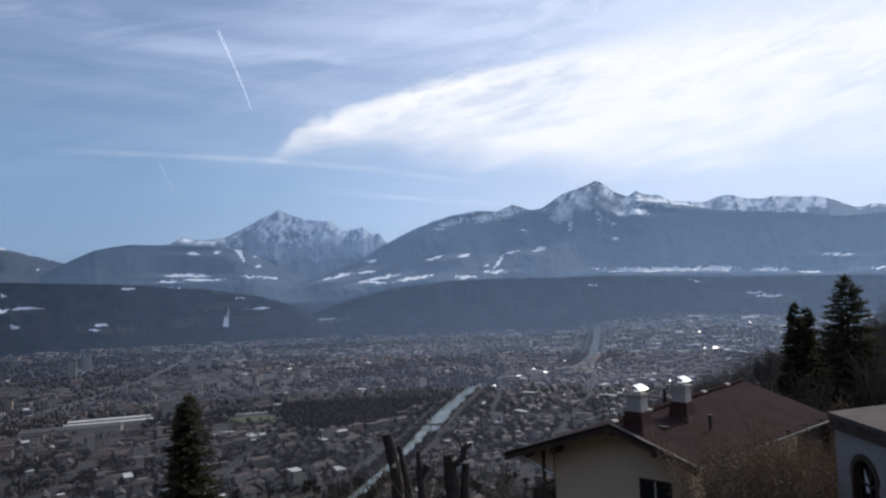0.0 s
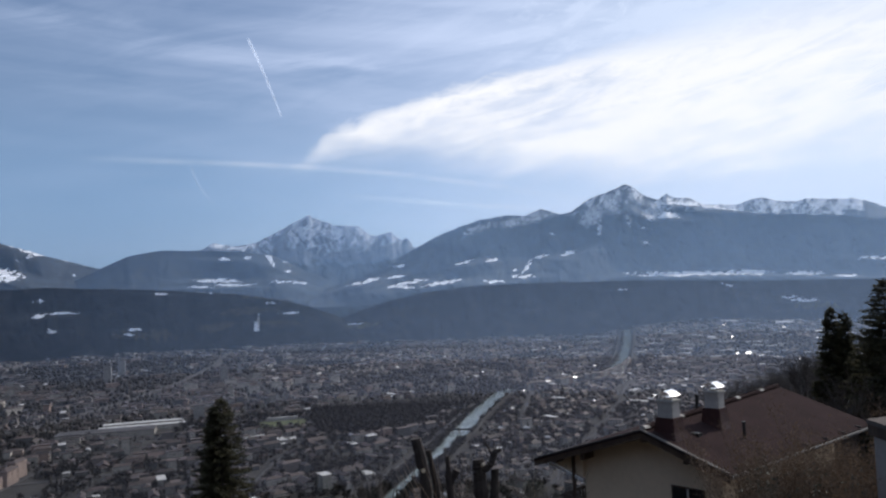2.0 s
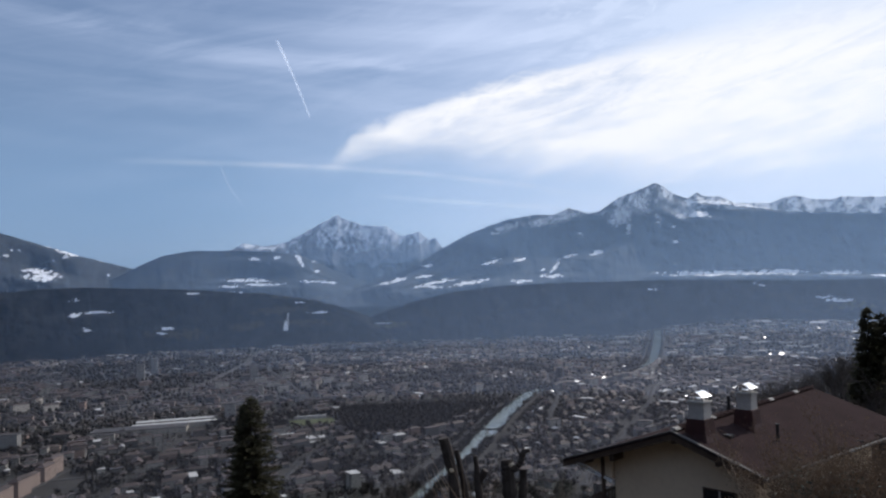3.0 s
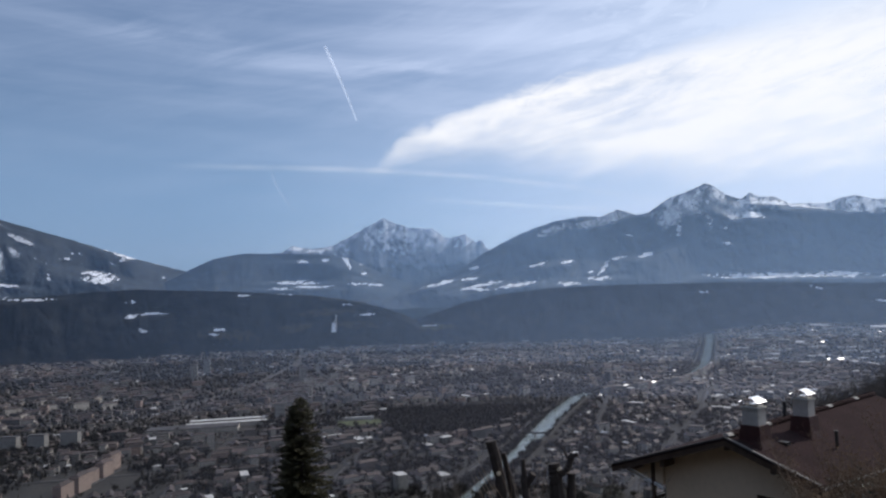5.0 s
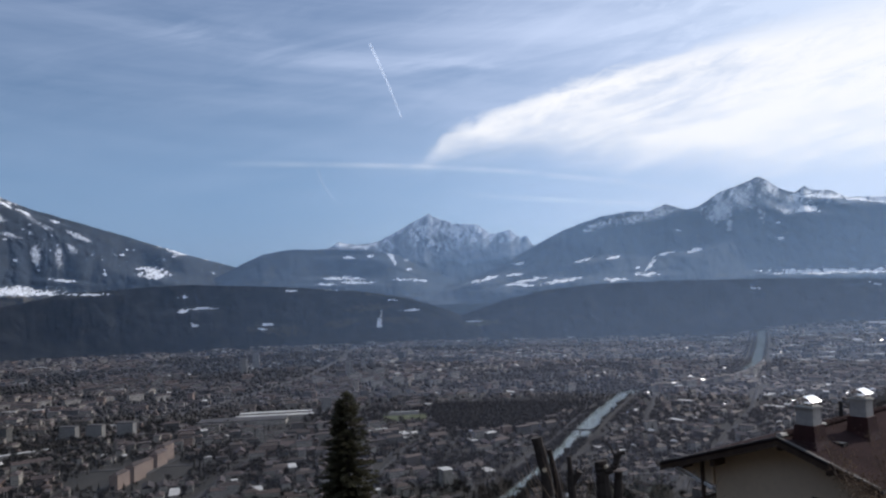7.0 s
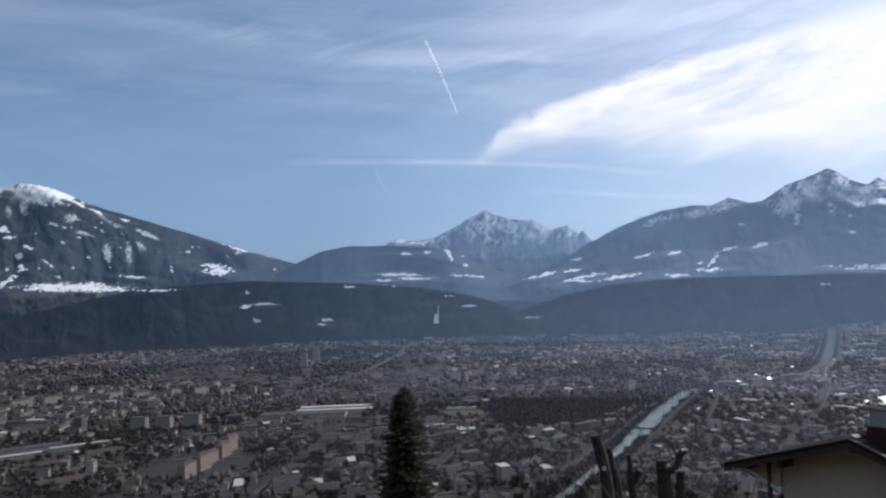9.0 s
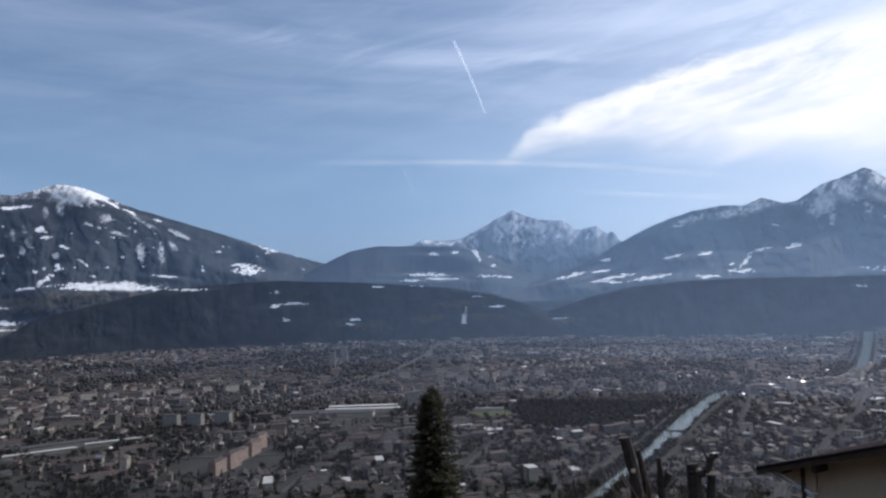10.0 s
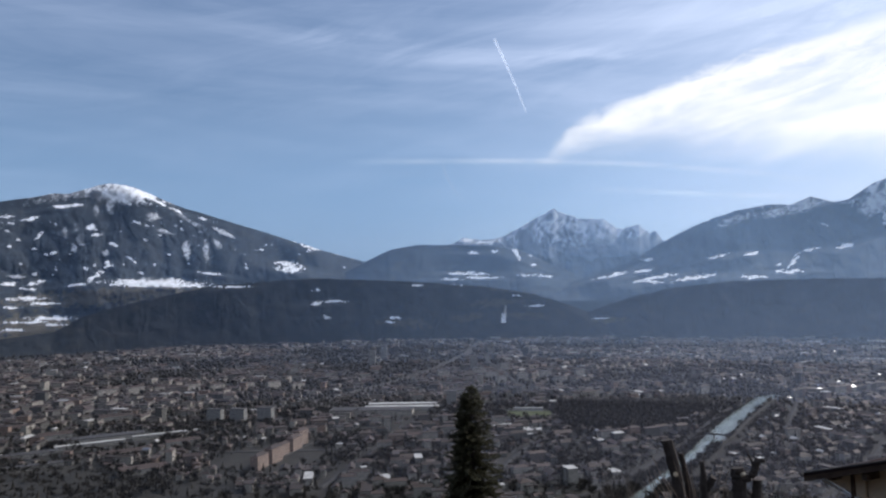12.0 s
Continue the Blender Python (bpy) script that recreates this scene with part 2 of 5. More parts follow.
def vnoise(x, y, seed=0):
    ix, iy = np.floor(x), np.floor(y)
    fx, fy = x - ix, y - iy
    fx, fy = fx * fx * (3 - 2 * fx), fy * fy * (3 - 2 * fy)
    a, b = lattice(ix, iy, seed), lattice(ix + 1, iy, seed)
    c, d = lattice(ix, iy + 1, seed), lattice(ix + 1, iy + 1, seed)
    return (a * (1 - fx) + b * fx) * (1 - fy) + (c * (1 - fx) + d * fx) * fy


def fbm(x, y, octaves=5, seed=0, gain=0.5):
    s, amp, tot = 0.0, 1.0, 0.0
    for i in range(octaves):
        s, tot = s + amp * vnoise(x * 2 ** i + 17.3 * i, y * 2 ** i - 9.1 * i, seed + i), tot + amp
        amp *= gain
    return s / tot


def ridged(x, y, octaves=5, seed=0):
    s, amp, tot = 0.0, 1.0, 0.0
    for i in range(octaves):
        s, tot = s + amp * (1 - np.abs(2 * vnoise(x * 2 ** i, y * 2 ** i, seed + i) - 1)), tot + amp
        amp *= 0.5
    return s / tot


def smooth(x, lo, hi):
    u = np.clip((x - lo) / (hi - lo), 0, 1)
    return u * u * (3 - 2 * u)


def grid_mesh(name, co, rows, cols, mat, cover=None, wrap=False):
    me = bpy.data.meshes.new(name)
    me.vertices.add(rows * cols)
    me.vertices.foreach_set("co", co.reshape(-1).astype(np.float32))
    i, j = np.meshgrid(np.arange(rows - 1), np.arange(cols if wrap else cols - 1), indexing="ij")
    k = (j + 1) % cols
    quads = np.stack([i * cols + j, i * cols + k, (i + 1) * cols + k, (i + 1) * cols + j], -1).reshape(-1, 4)
    me.loops.add(quads.size)
    me.loops.foreach_set("vertex_index", quads.reshape(-1).astype(np.int32))
    me.polygons.add(len(quads))
    me.polygons.foreach_set("loop_start", (np.arange(len(quads)) * 4).astype(np.int32))
    me.update(calc_edges=True)
    me.polygons.foreach_set("use_smooth", np.ones(len(quads), dtype=bool))
    if cover is not None:
        layer = me.color_attributes.new("cover", "FLOAT_COLOR", "POINT")
        rgba = np.concatenate([cover, np.ones((*cover.shape[:-1], 1))], -1)
        layer.data.foreach_set("color", rgba.reshape(-1).astype(np.float32))
    me.materials.append(mat)
    return new(name, me)


def land_height(x, y):
    """The ground: a steep slope below the eye, running out into the flat valley floor; a wooded spur to the right."""
    d = np.hypot(x, y)
    az = np.degrees(np.arctan2(x, y))
    slope = 276.5 - 0.12 * d - 0.34 * np.maximum(d - 40, 0)
    wood = smooth(az, 15.5, 25) * smooth(az, 75, 48) * smooth(d, 42, 85) * smooth(d, 560, 300)
    slope = slope + wood * (EYE - d * math.tan(radians(9.4)) + 1.5 * (fbm(x / 14, y / 14, 3, 5) - 0.5) - slope)
    behind = smooth(np.abs(az), 70, 120) * 0.75 * d
    flat = 3.0 * (fbm(x / 300, y / 300, 3, 2) - 0.5)
    rise = smooth(d, 2900, 4200) * 78 * smooth(az, 6, 18) + smooth(d, 3600, 4700) * 14
    z = np.maximum(slope, flat + rise)
    return np.minimum(z + behind, 900)


def build_ground():
    rad = np.concatenate([[0.0], np.geomspace(1.5, 4950, 270)])
    az = np.radians(np.linspace(-180, 180, 720, endpoint=False))
    r, a = np.meshgrid(rad, az, indexing="ij")
    x, y = r * np.sin(a), r * np.cos(a)
    ob = grid_mesh("ground", np.stack([x, y, land_height(x, y)], -1), *r.shape, GRASS, wrap=True)
    return tagged(ob, "dull winter grass and earth of the slope and valley floor", "ground", kind="structure")


build_ground()


def mountain(name, label, crest, foot_r, crest_r, mat, foot_el, jag=0.08, relief=60, seed=1, rows=190, step=0.045, snowline=None, patches=(), speckle=None, rocks=None, meadows=(), dust=(), ease=18.0):
    """A massif seen across the valley: crest holds (azimuth, elevation) of its summits and saddles in degrees. Patches
    are open
    fields under snow: azimuth, elevation, half width, half height, slant. Depth is shaped to fit the view, flattened
    under snow to catch the sun."""
    caz, cel = np.array(crest).T
    az = np.arange(caz[0], caz[-1] + step, step)
    el = np.interp(az, caz, cel)
    kern = np.hanning(9) / np.hanning(9).sum()
    el = np.convolve(np.pad(el, 4, mode="edge"), kern, mode="valid")
    el = el + jag * 2 * (fbm(az * 1.3, az * 0 + seed, 5, seed, 0.62) - 0.5)
    s = np.linspace(0, 1, rows)
    S, AZ = np.meshgrid(s, az, indexing="ij")
    a = np.radians(AZ)
    top_r = np.interp(AZ, *crest_r) if isinstance(crest_r, tuple) else np.full(S.shape, float(crest_r))
    low = np.minimum(foot_el if not isinstance(foot_el, tuple) else np.interp(az, *foot_el), el - 0.3)
    EL = low[None, :] + (el - low)[None, :] * S
    gully = ridged(AZ * 0.55 + 0.5 * fbm(AZ * 0.8, EL * 0.8, 4, seed), EL * 0.32 + AZ * 0.12, 6, seed + 3) - 0.55
    cover = np.zeros((*S.shape, 3))
    rag = fbm(AZ * 4, EL * 5, 5, seed + 20, 0.6) - 0.5
    lay = fbm(AZ * 2.3 + EL * 1.7, EL * 7 - AZ * 1.3, 4, seed + 80, 0.55) - 0.5
    torn = fbm(AZ * 7 + EL * 6, EL * 13 - AZ * 5, 4, seed + 70, 0.65) - 0.5
    rag2 = fbm(AZ * 1.2, EL * 1.6, 4, seed + 30) - 0.5
    WA = AZ + 0.6 * (fbm(AZ * 1.7 + EL, EL * 3.1 - AZ, 5, seed + 101, 0.62) - 0.5)
    WE = EL + 0.30 * (fbm(AZ * 2.1 - EL * 0.7, EL * 3.3 + AZ * 0.6, 5, seed + 111, 0.62) - 0.5)
    for pa, pe, wa, we, slant in patches:
        da = (WA - pa) / (wa + 0.04)
        de = (WE - pe - slant * (AZ - pa)) / (0.8 * we)
        de = np.where(de > 0, de * 0.9, de * 1.5)  # a ragged upper side, a straighter lower one
        cover[..., 0] = np.maximum(cover[..., 0], smooth(da * da + de * de + 1.7 * lay + 2.6 * torn, 0.85, 0.45))
    fields = cover[..., 0].copy()
    for pa, pe, wa, we, slant in dust:  # thin snow between the trees and on the rocks
        da = (AZ - pa) / wa
        de = (EL - pe - slant * (AZ - pa)) / we
        cover[..., 0] = np.maximum(cover[..., 0], smooth(da * da + de * de + 2.6 * rag + 2.0 * torn, 1.4, 0.1) * np.clip(0.40 + 1.3 * torn + 1.1 * gully, 0.0, 0.66))
    if snowline is not None:
        line, width, need = snowline
        high = smooth(EL + 1.8 * rag + 1.6 * gully, line - width, line + width)
        streak = 0.45 * fbm(AZ * 4 + EL * 1.5, EL * 2.2, 5, seed + 40, 0.65) + 0.55 * ridged(AZ * 1.9 - EL * 1.1, EL * 1.1 + AZ * 0.3, 6, seed + 44) - 0.08
        cover[..., 0] = np.maximum(cover[..., 0], high * smooth(streak + 0.45 * torn, need - 0.22, need + 0.42))
        cover[..., 2] = smooth(EL + 1.2 * rag, line - 1.3 * width, line)
    if rocks is not None:
        cover[..., 2] = np.maximum(cover[..., 2], smooth(EL + 1.5 * rag2, rocks - 0.8, rocks + 0.4))
    for pa, pe, wa, we, slant in meadows:
        da = (AZ - pa) / wa
        de = (EL - pe - slant * (AZ - pa)) / we
        cover[..., 1] = np.maximum(cover[..., 1], smooth(da * da + de * de + 5.0 * rag + 2.0 * torn, 1.2, 0.4))
    if speckle is not None:
        lo, hi, need = speckle
        spots = fbm(AZ * 2.0 + 1.1 * EL, EL * 2.8, 4, seed + 60, 0.45)
        cover[..., 0] = np.maximum(cover[..., 0], 0.7 * smooth(spots, need, need + 0.09) * smooth(EL, lo, lo + 0.5) * smooth(EL, hi, hi - 0.5))
    thin = fbm(AZ * 1.5 + 0.6 * EL, EL * 2.4, 5, seed + 90, 0.6)
    cover[..., 1] = np.maximum(cover[..., 1], 0.42 * smooth(thin, 0.55, 0.68))
    weight = 1 + ease * np.clip(fields, 0, 1)
    for axis, n in ((1, 141), (0, 9)):  # blurred both ways so the flattening leaves no upright streaks
        k = np.hanning(n + 2)[1:-1]
        k /= k.sum()
        pad = [(n // 2, n // 2) if i == axis else (0, 0) for i in (0, 1)]
        weight = np.apply_along_axis(lambda c: np.convolve(c, k, mode="valid"), axis, np.pad(weight, pad, mode="edge"))
    run = np.cumsum(weight, axis=0)
    run = (run - run[:1]) / (run[-1:] - run[:1])
    fall = np.sin(np.pi * S)
    r = foot_r + (top_r - foot_r) * run
    r = r + relief * 1.4 * gully * fall * np.clip(1 - cover[..., 0], 0.3, 1)
    r = np.maximum(r, foot_r)
    z = EYE + r * np.tan(np.radians(EL))
    # the far side falls away out of sight
    back = [(top_r[-1] + k, z[-1] - k * 1.2) for k in (15, 50)]
    r = np.concatenate([r, [b[0] for b in back]])
    z = np.concatenate([z, [b[1] for b in back]])
    a = np.radians(np.broadcast_to(az, r.shape))
    cover = np.concatenate([cover, cover[-1:], cover[-1:]])
    ob = grid_mesh(name, np.stack([r * np.sin(a), r * np.cos(a), z], -1), *r.shape, mat, cover)
    return tagged(ob, label, "mountain")


# the blue of distance haze is put into these forest and rock colours
FAR_HAZY_FOREST = cover_material("far_hazy_forest", (0.055, 0.075, 0.10), (0.08, 0.105, 0.135), rock=(0.17, 0.20, 0.24), snow=(0.66, 0.70, 0.75))
WEST_HAZY_FOREST = cover_material("west_hazy_forest", (0.044, 0.06, 0.082), (0.068, 0.088, 0.115), rock=(0.15, 0.175, 0.205), snow=(0.92, 0.92, 0.92))
EAST_HAZY_FOREST = cover_material("east_hazy_forest", (0.034, 0.044, 0.056), (0.056, 0.068, 0.083), rock=(0.12, 0.13, 0.15), snow=(0.82, 0.84, 0.88), meadow=(0.10, 0.092, 0.078))
FOOT_HAZY_FOREST = cover_material("foothill_hazy_forest", (0.018, 0.023, 0.028), (0.038, 0.043, 0.047), meadow=(0.062, 0.057, 0.044))
FOOT_HAZY_FOREST_W = cover_material("west_foothill_hazy_forest", (0.024, 0.032, 0.043), (0.042, 0.052, 0.065), meadow=(0.085, 0.08, 0.06))

mountain("mountain", "rugged grey limestone peak dusted with snow, tinted blue for distance",
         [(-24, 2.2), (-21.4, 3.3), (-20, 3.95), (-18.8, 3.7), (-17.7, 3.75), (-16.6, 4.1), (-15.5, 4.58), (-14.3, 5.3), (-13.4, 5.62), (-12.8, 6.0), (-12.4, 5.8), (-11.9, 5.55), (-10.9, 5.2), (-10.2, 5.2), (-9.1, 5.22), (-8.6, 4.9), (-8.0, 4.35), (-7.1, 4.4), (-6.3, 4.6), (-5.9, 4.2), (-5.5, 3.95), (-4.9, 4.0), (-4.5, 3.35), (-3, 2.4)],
         4620, 4930, FAR_HAZY_FOREST, 0.0, jag=0.24, relief=85, seed=4, snowline=(3.5, 1.5, 0.36), rocks=2.4, patches=[(-20.2, 3.75, 0.9, 0.2, 0.0), (-18.4, 3.55, 0.7, 0.1, -0.05)])
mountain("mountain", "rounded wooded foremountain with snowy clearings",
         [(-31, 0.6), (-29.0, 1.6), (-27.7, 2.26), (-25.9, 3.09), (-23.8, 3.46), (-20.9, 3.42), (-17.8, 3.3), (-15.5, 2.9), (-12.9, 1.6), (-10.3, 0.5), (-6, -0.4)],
         4090, 4600, FAR_HAZY_FOREST, -3.2, jag=0.04, relief=30, seed=9,
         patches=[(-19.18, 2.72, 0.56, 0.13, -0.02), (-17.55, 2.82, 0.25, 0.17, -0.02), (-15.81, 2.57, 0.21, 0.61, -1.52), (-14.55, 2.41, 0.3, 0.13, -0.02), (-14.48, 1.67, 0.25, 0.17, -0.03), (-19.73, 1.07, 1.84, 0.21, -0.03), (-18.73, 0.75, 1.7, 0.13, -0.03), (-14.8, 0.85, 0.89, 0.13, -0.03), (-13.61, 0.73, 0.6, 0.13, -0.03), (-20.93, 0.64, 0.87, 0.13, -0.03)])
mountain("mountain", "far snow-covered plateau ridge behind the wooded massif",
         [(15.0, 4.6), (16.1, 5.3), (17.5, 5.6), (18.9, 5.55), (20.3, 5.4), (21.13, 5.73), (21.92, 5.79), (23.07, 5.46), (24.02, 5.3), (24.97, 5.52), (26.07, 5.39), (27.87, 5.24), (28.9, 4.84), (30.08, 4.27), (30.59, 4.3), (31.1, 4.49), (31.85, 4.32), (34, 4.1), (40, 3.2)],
         4640, 4950, WEST_HAZY_FOREST, 2.6, jag=0.07, relief=50, seed=52, rows=80, snowline=(4.45, 0.5, 0.36), rocks=3.5)
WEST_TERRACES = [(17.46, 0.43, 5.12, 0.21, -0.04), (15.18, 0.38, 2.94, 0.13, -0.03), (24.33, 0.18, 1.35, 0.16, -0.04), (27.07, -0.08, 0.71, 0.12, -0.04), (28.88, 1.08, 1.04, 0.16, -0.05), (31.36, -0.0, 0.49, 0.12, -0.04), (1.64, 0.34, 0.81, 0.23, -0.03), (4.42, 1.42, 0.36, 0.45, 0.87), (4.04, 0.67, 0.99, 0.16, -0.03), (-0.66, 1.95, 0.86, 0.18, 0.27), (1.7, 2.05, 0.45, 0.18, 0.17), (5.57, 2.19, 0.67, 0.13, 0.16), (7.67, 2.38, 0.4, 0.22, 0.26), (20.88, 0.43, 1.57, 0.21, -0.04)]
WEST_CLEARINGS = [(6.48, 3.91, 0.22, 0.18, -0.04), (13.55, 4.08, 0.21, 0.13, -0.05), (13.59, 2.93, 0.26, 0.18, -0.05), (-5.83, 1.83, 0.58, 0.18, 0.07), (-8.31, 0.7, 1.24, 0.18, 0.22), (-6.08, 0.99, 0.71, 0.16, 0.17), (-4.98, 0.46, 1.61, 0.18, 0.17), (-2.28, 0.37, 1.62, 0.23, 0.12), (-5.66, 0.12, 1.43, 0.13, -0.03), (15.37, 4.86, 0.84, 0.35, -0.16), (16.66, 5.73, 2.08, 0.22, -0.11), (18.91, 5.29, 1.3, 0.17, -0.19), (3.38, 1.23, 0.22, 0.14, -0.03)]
mountain("mountain", "long wooded massif tinted haze-blue, with a snowy pyramid summit",
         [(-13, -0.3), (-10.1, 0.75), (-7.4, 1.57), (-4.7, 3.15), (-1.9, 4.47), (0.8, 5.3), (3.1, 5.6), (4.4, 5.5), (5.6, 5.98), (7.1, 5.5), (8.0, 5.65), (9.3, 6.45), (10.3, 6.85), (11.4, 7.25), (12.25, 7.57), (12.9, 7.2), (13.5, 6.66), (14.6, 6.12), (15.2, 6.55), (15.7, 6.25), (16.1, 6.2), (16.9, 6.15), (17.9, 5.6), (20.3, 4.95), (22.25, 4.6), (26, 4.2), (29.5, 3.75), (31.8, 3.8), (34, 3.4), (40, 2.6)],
         4110, ([-13, -4, 6, 16, 24, 40], [4450, 4600, 4920, 4900, 4600, 4600]), WEST_HAZY_FOREST, -1.2, jag=0.10, relief=60, seed=14, snowline=(5.9, 0.9, 0.42), ease=40,
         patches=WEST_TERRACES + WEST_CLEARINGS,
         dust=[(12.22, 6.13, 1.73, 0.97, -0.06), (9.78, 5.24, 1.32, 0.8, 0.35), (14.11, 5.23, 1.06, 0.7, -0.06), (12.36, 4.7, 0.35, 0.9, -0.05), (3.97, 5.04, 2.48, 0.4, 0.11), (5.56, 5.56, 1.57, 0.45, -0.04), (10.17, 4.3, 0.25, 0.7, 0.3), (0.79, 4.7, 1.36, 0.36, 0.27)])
EAST_TERRACES = [(-43.52, 0.7, 3.69, 0.46, -0.02), (-41.35, 0.54, 1.8, 0.21, -0.05), (-51.62, -0.23, 1.29, 0.19, -0.02), (-50.84, -0.57, 1.2, 0.12, -0.03), (-52.87, 0.84, 0.56, 0.19, -0.01), (-51.77, 0.43, 0.47, 0.12, -0.02), (-51.19, 0.89, 0.41, 0.16, 0.29), (-48.75, 0.7, 0.61, 0.16, 0.08), (-47.67, 1.17, 0.62, 0.32, 0.69), (-33.72, 1.72, 1.08, 0.57, -0.01), (-34.41, 2.17, 0.56, 0.18, 0.09), (-31.88, 3.21, 0.53, 0.31, 0.19), (-32.75, 3.61, 0.87, 0.13, -0.41), (-39.74, 1.41, 1.02, 0.13, -0.11), (-52.69, -0.78, 0.99, 0.12, -0.03), (-50.14, -1.61, 1.67, 0.2, -0.04), (-49.96, -2.05, 1.26, 0.12, -0.04), (-51.68, -1.78, 1.52, 0.12, -0.04), (-50.47, -3.01, 0.62, 0.12, -0.05), (-52.67, -2.32, 0.73, 0.11, -0.05)]
EAST_CLEARINGS = [(-47.87, 4.77, 0.18, 0.28, 0.02), (-47.39, 4.25, 0.26, 0.28, 0.01), (-46.46, 3.61, 0.26, 0.16, -0.29), (-46.75, 2.1, 0.22, 0.37, -0.0), (-48.11, 1.86, 0.25, 0.12, -0.01), (-50.14, 2.98, 0.21, 0.16, 0.01), (-52.27, 3.82, 0.12, 0.14, 0.02), (-45.25, 2.59, 0.34, 0.17, -0.8), (-43.56, 2.08, 0.12, 0.17, -0.01), (-51.58, 5.32, 0.54, 0.12, 0.28), (-52.92, 5.43, 0.46, 0.12, 0.03), (-51.05, 4.15, 0.21, 0.28, 0.82), (-44.49, 1.5, 0.15, 0.12, -0.01), (-40.22, 5.56, 0.29, 0.17, -0.29), (-49.32, 6.3, 1.07, 0.16, 0.14), (-42.15, 6.21, 0.36, 0.13, -0.48), (-51.32, 3.29, 0.17, 0.12, 0.01)]
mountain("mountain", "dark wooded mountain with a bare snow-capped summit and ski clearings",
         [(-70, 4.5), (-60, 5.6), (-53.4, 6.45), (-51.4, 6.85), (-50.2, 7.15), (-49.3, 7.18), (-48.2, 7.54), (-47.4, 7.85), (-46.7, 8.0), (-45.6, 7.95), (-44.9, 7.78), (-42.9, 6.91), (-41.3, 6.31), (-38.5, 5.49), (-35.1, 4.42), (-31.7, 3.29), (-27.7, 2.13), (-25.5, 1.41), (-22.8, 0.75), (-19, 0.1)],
         4085, 4800, EAST_HAZY_FOREST, ([-70, -54, -47, -43, -19], [-3.6, -3.6, -3.2, -1.9, -1.9]), jag=0.05, relief=55, seed=21, snowline=(7.1, 0.35, 0.40), speckle=(0.9, 5.8, 0.74),
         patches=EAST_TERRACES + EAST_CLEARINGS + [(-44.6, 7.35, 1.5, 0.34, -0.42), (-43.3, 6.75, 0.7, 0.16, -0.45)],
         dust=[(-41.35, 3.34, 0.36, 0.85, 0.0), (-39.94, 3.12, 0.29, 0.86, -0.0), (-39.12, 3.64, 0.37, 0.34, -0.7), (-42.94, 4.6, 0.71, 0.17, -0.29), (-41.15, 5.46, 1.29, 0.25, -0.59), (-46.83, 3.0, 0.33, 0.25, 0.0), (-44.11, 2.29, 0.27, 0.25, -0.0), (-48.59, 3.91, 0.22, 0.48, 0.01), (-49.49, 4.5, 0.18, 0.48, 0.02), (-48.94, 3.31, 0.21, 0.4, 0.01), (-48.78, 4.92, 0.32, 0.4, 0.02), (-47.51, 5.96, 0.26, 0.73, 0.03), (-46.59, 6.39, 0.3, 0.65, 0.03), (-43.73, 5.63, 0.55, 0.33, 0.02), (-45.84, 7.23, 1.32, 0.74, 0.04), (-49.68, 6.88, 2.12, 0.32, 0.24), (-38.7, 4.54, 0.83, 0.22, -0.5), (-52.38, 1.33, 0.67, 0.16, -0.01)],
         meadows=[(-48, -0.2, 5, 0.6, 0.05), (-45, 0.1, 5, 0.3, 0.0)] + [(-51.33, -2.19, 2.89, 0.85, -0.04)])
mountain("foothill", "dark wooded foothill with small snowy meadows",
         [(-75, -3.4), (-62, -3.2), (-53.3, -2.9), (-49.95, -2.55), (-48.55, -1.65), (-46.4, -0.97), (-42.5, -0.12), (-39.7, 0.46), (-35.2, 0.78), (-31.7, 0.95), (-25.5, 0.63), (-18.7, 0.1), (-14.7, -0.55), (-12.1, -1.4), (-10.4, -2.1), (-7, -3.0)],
         3950, 4060, FOOT_HAZY_FOREST, -4.15, jag=0.06, relief=22, seed=31, rows=110,
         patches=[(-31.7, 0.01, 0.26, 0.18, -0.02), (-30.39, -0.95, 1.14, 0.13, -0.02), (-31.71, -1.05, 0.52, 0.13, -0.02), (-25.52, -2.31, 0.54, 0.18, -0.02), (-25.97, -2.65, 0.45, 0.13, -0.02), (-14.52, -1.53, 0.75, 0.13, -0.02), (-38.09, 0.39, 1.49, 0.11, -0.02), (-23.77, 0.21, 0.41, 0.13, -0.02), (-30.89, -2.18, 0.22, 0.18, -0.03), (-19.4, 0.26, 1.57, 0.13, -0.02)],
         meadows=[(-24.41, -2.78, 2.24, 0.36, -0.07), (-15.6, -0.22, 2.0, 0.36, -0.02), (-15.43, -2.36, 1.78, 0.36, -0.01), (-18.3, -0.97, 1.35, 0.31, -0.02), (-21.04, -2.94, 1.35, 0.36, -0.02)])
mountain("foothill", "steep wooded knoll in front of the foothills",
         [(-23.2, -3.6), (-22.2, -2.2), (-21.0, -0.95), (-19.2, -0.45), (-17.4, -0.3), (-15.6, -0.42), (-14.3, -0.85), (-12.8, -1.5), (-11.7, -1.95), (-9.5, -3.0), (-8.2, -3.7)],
         3935, 3990, FOOT_HAZY_FOREST, -4.15, jag=0.10, relief=16, seed=36, rows=70,
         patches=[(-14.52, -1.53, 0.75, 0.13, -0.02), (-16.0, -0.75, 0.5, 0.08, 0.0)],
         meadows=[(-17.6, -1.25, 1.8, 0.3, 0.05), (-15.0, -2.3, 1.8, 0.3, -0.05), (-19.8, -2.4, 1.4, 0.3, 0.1)])
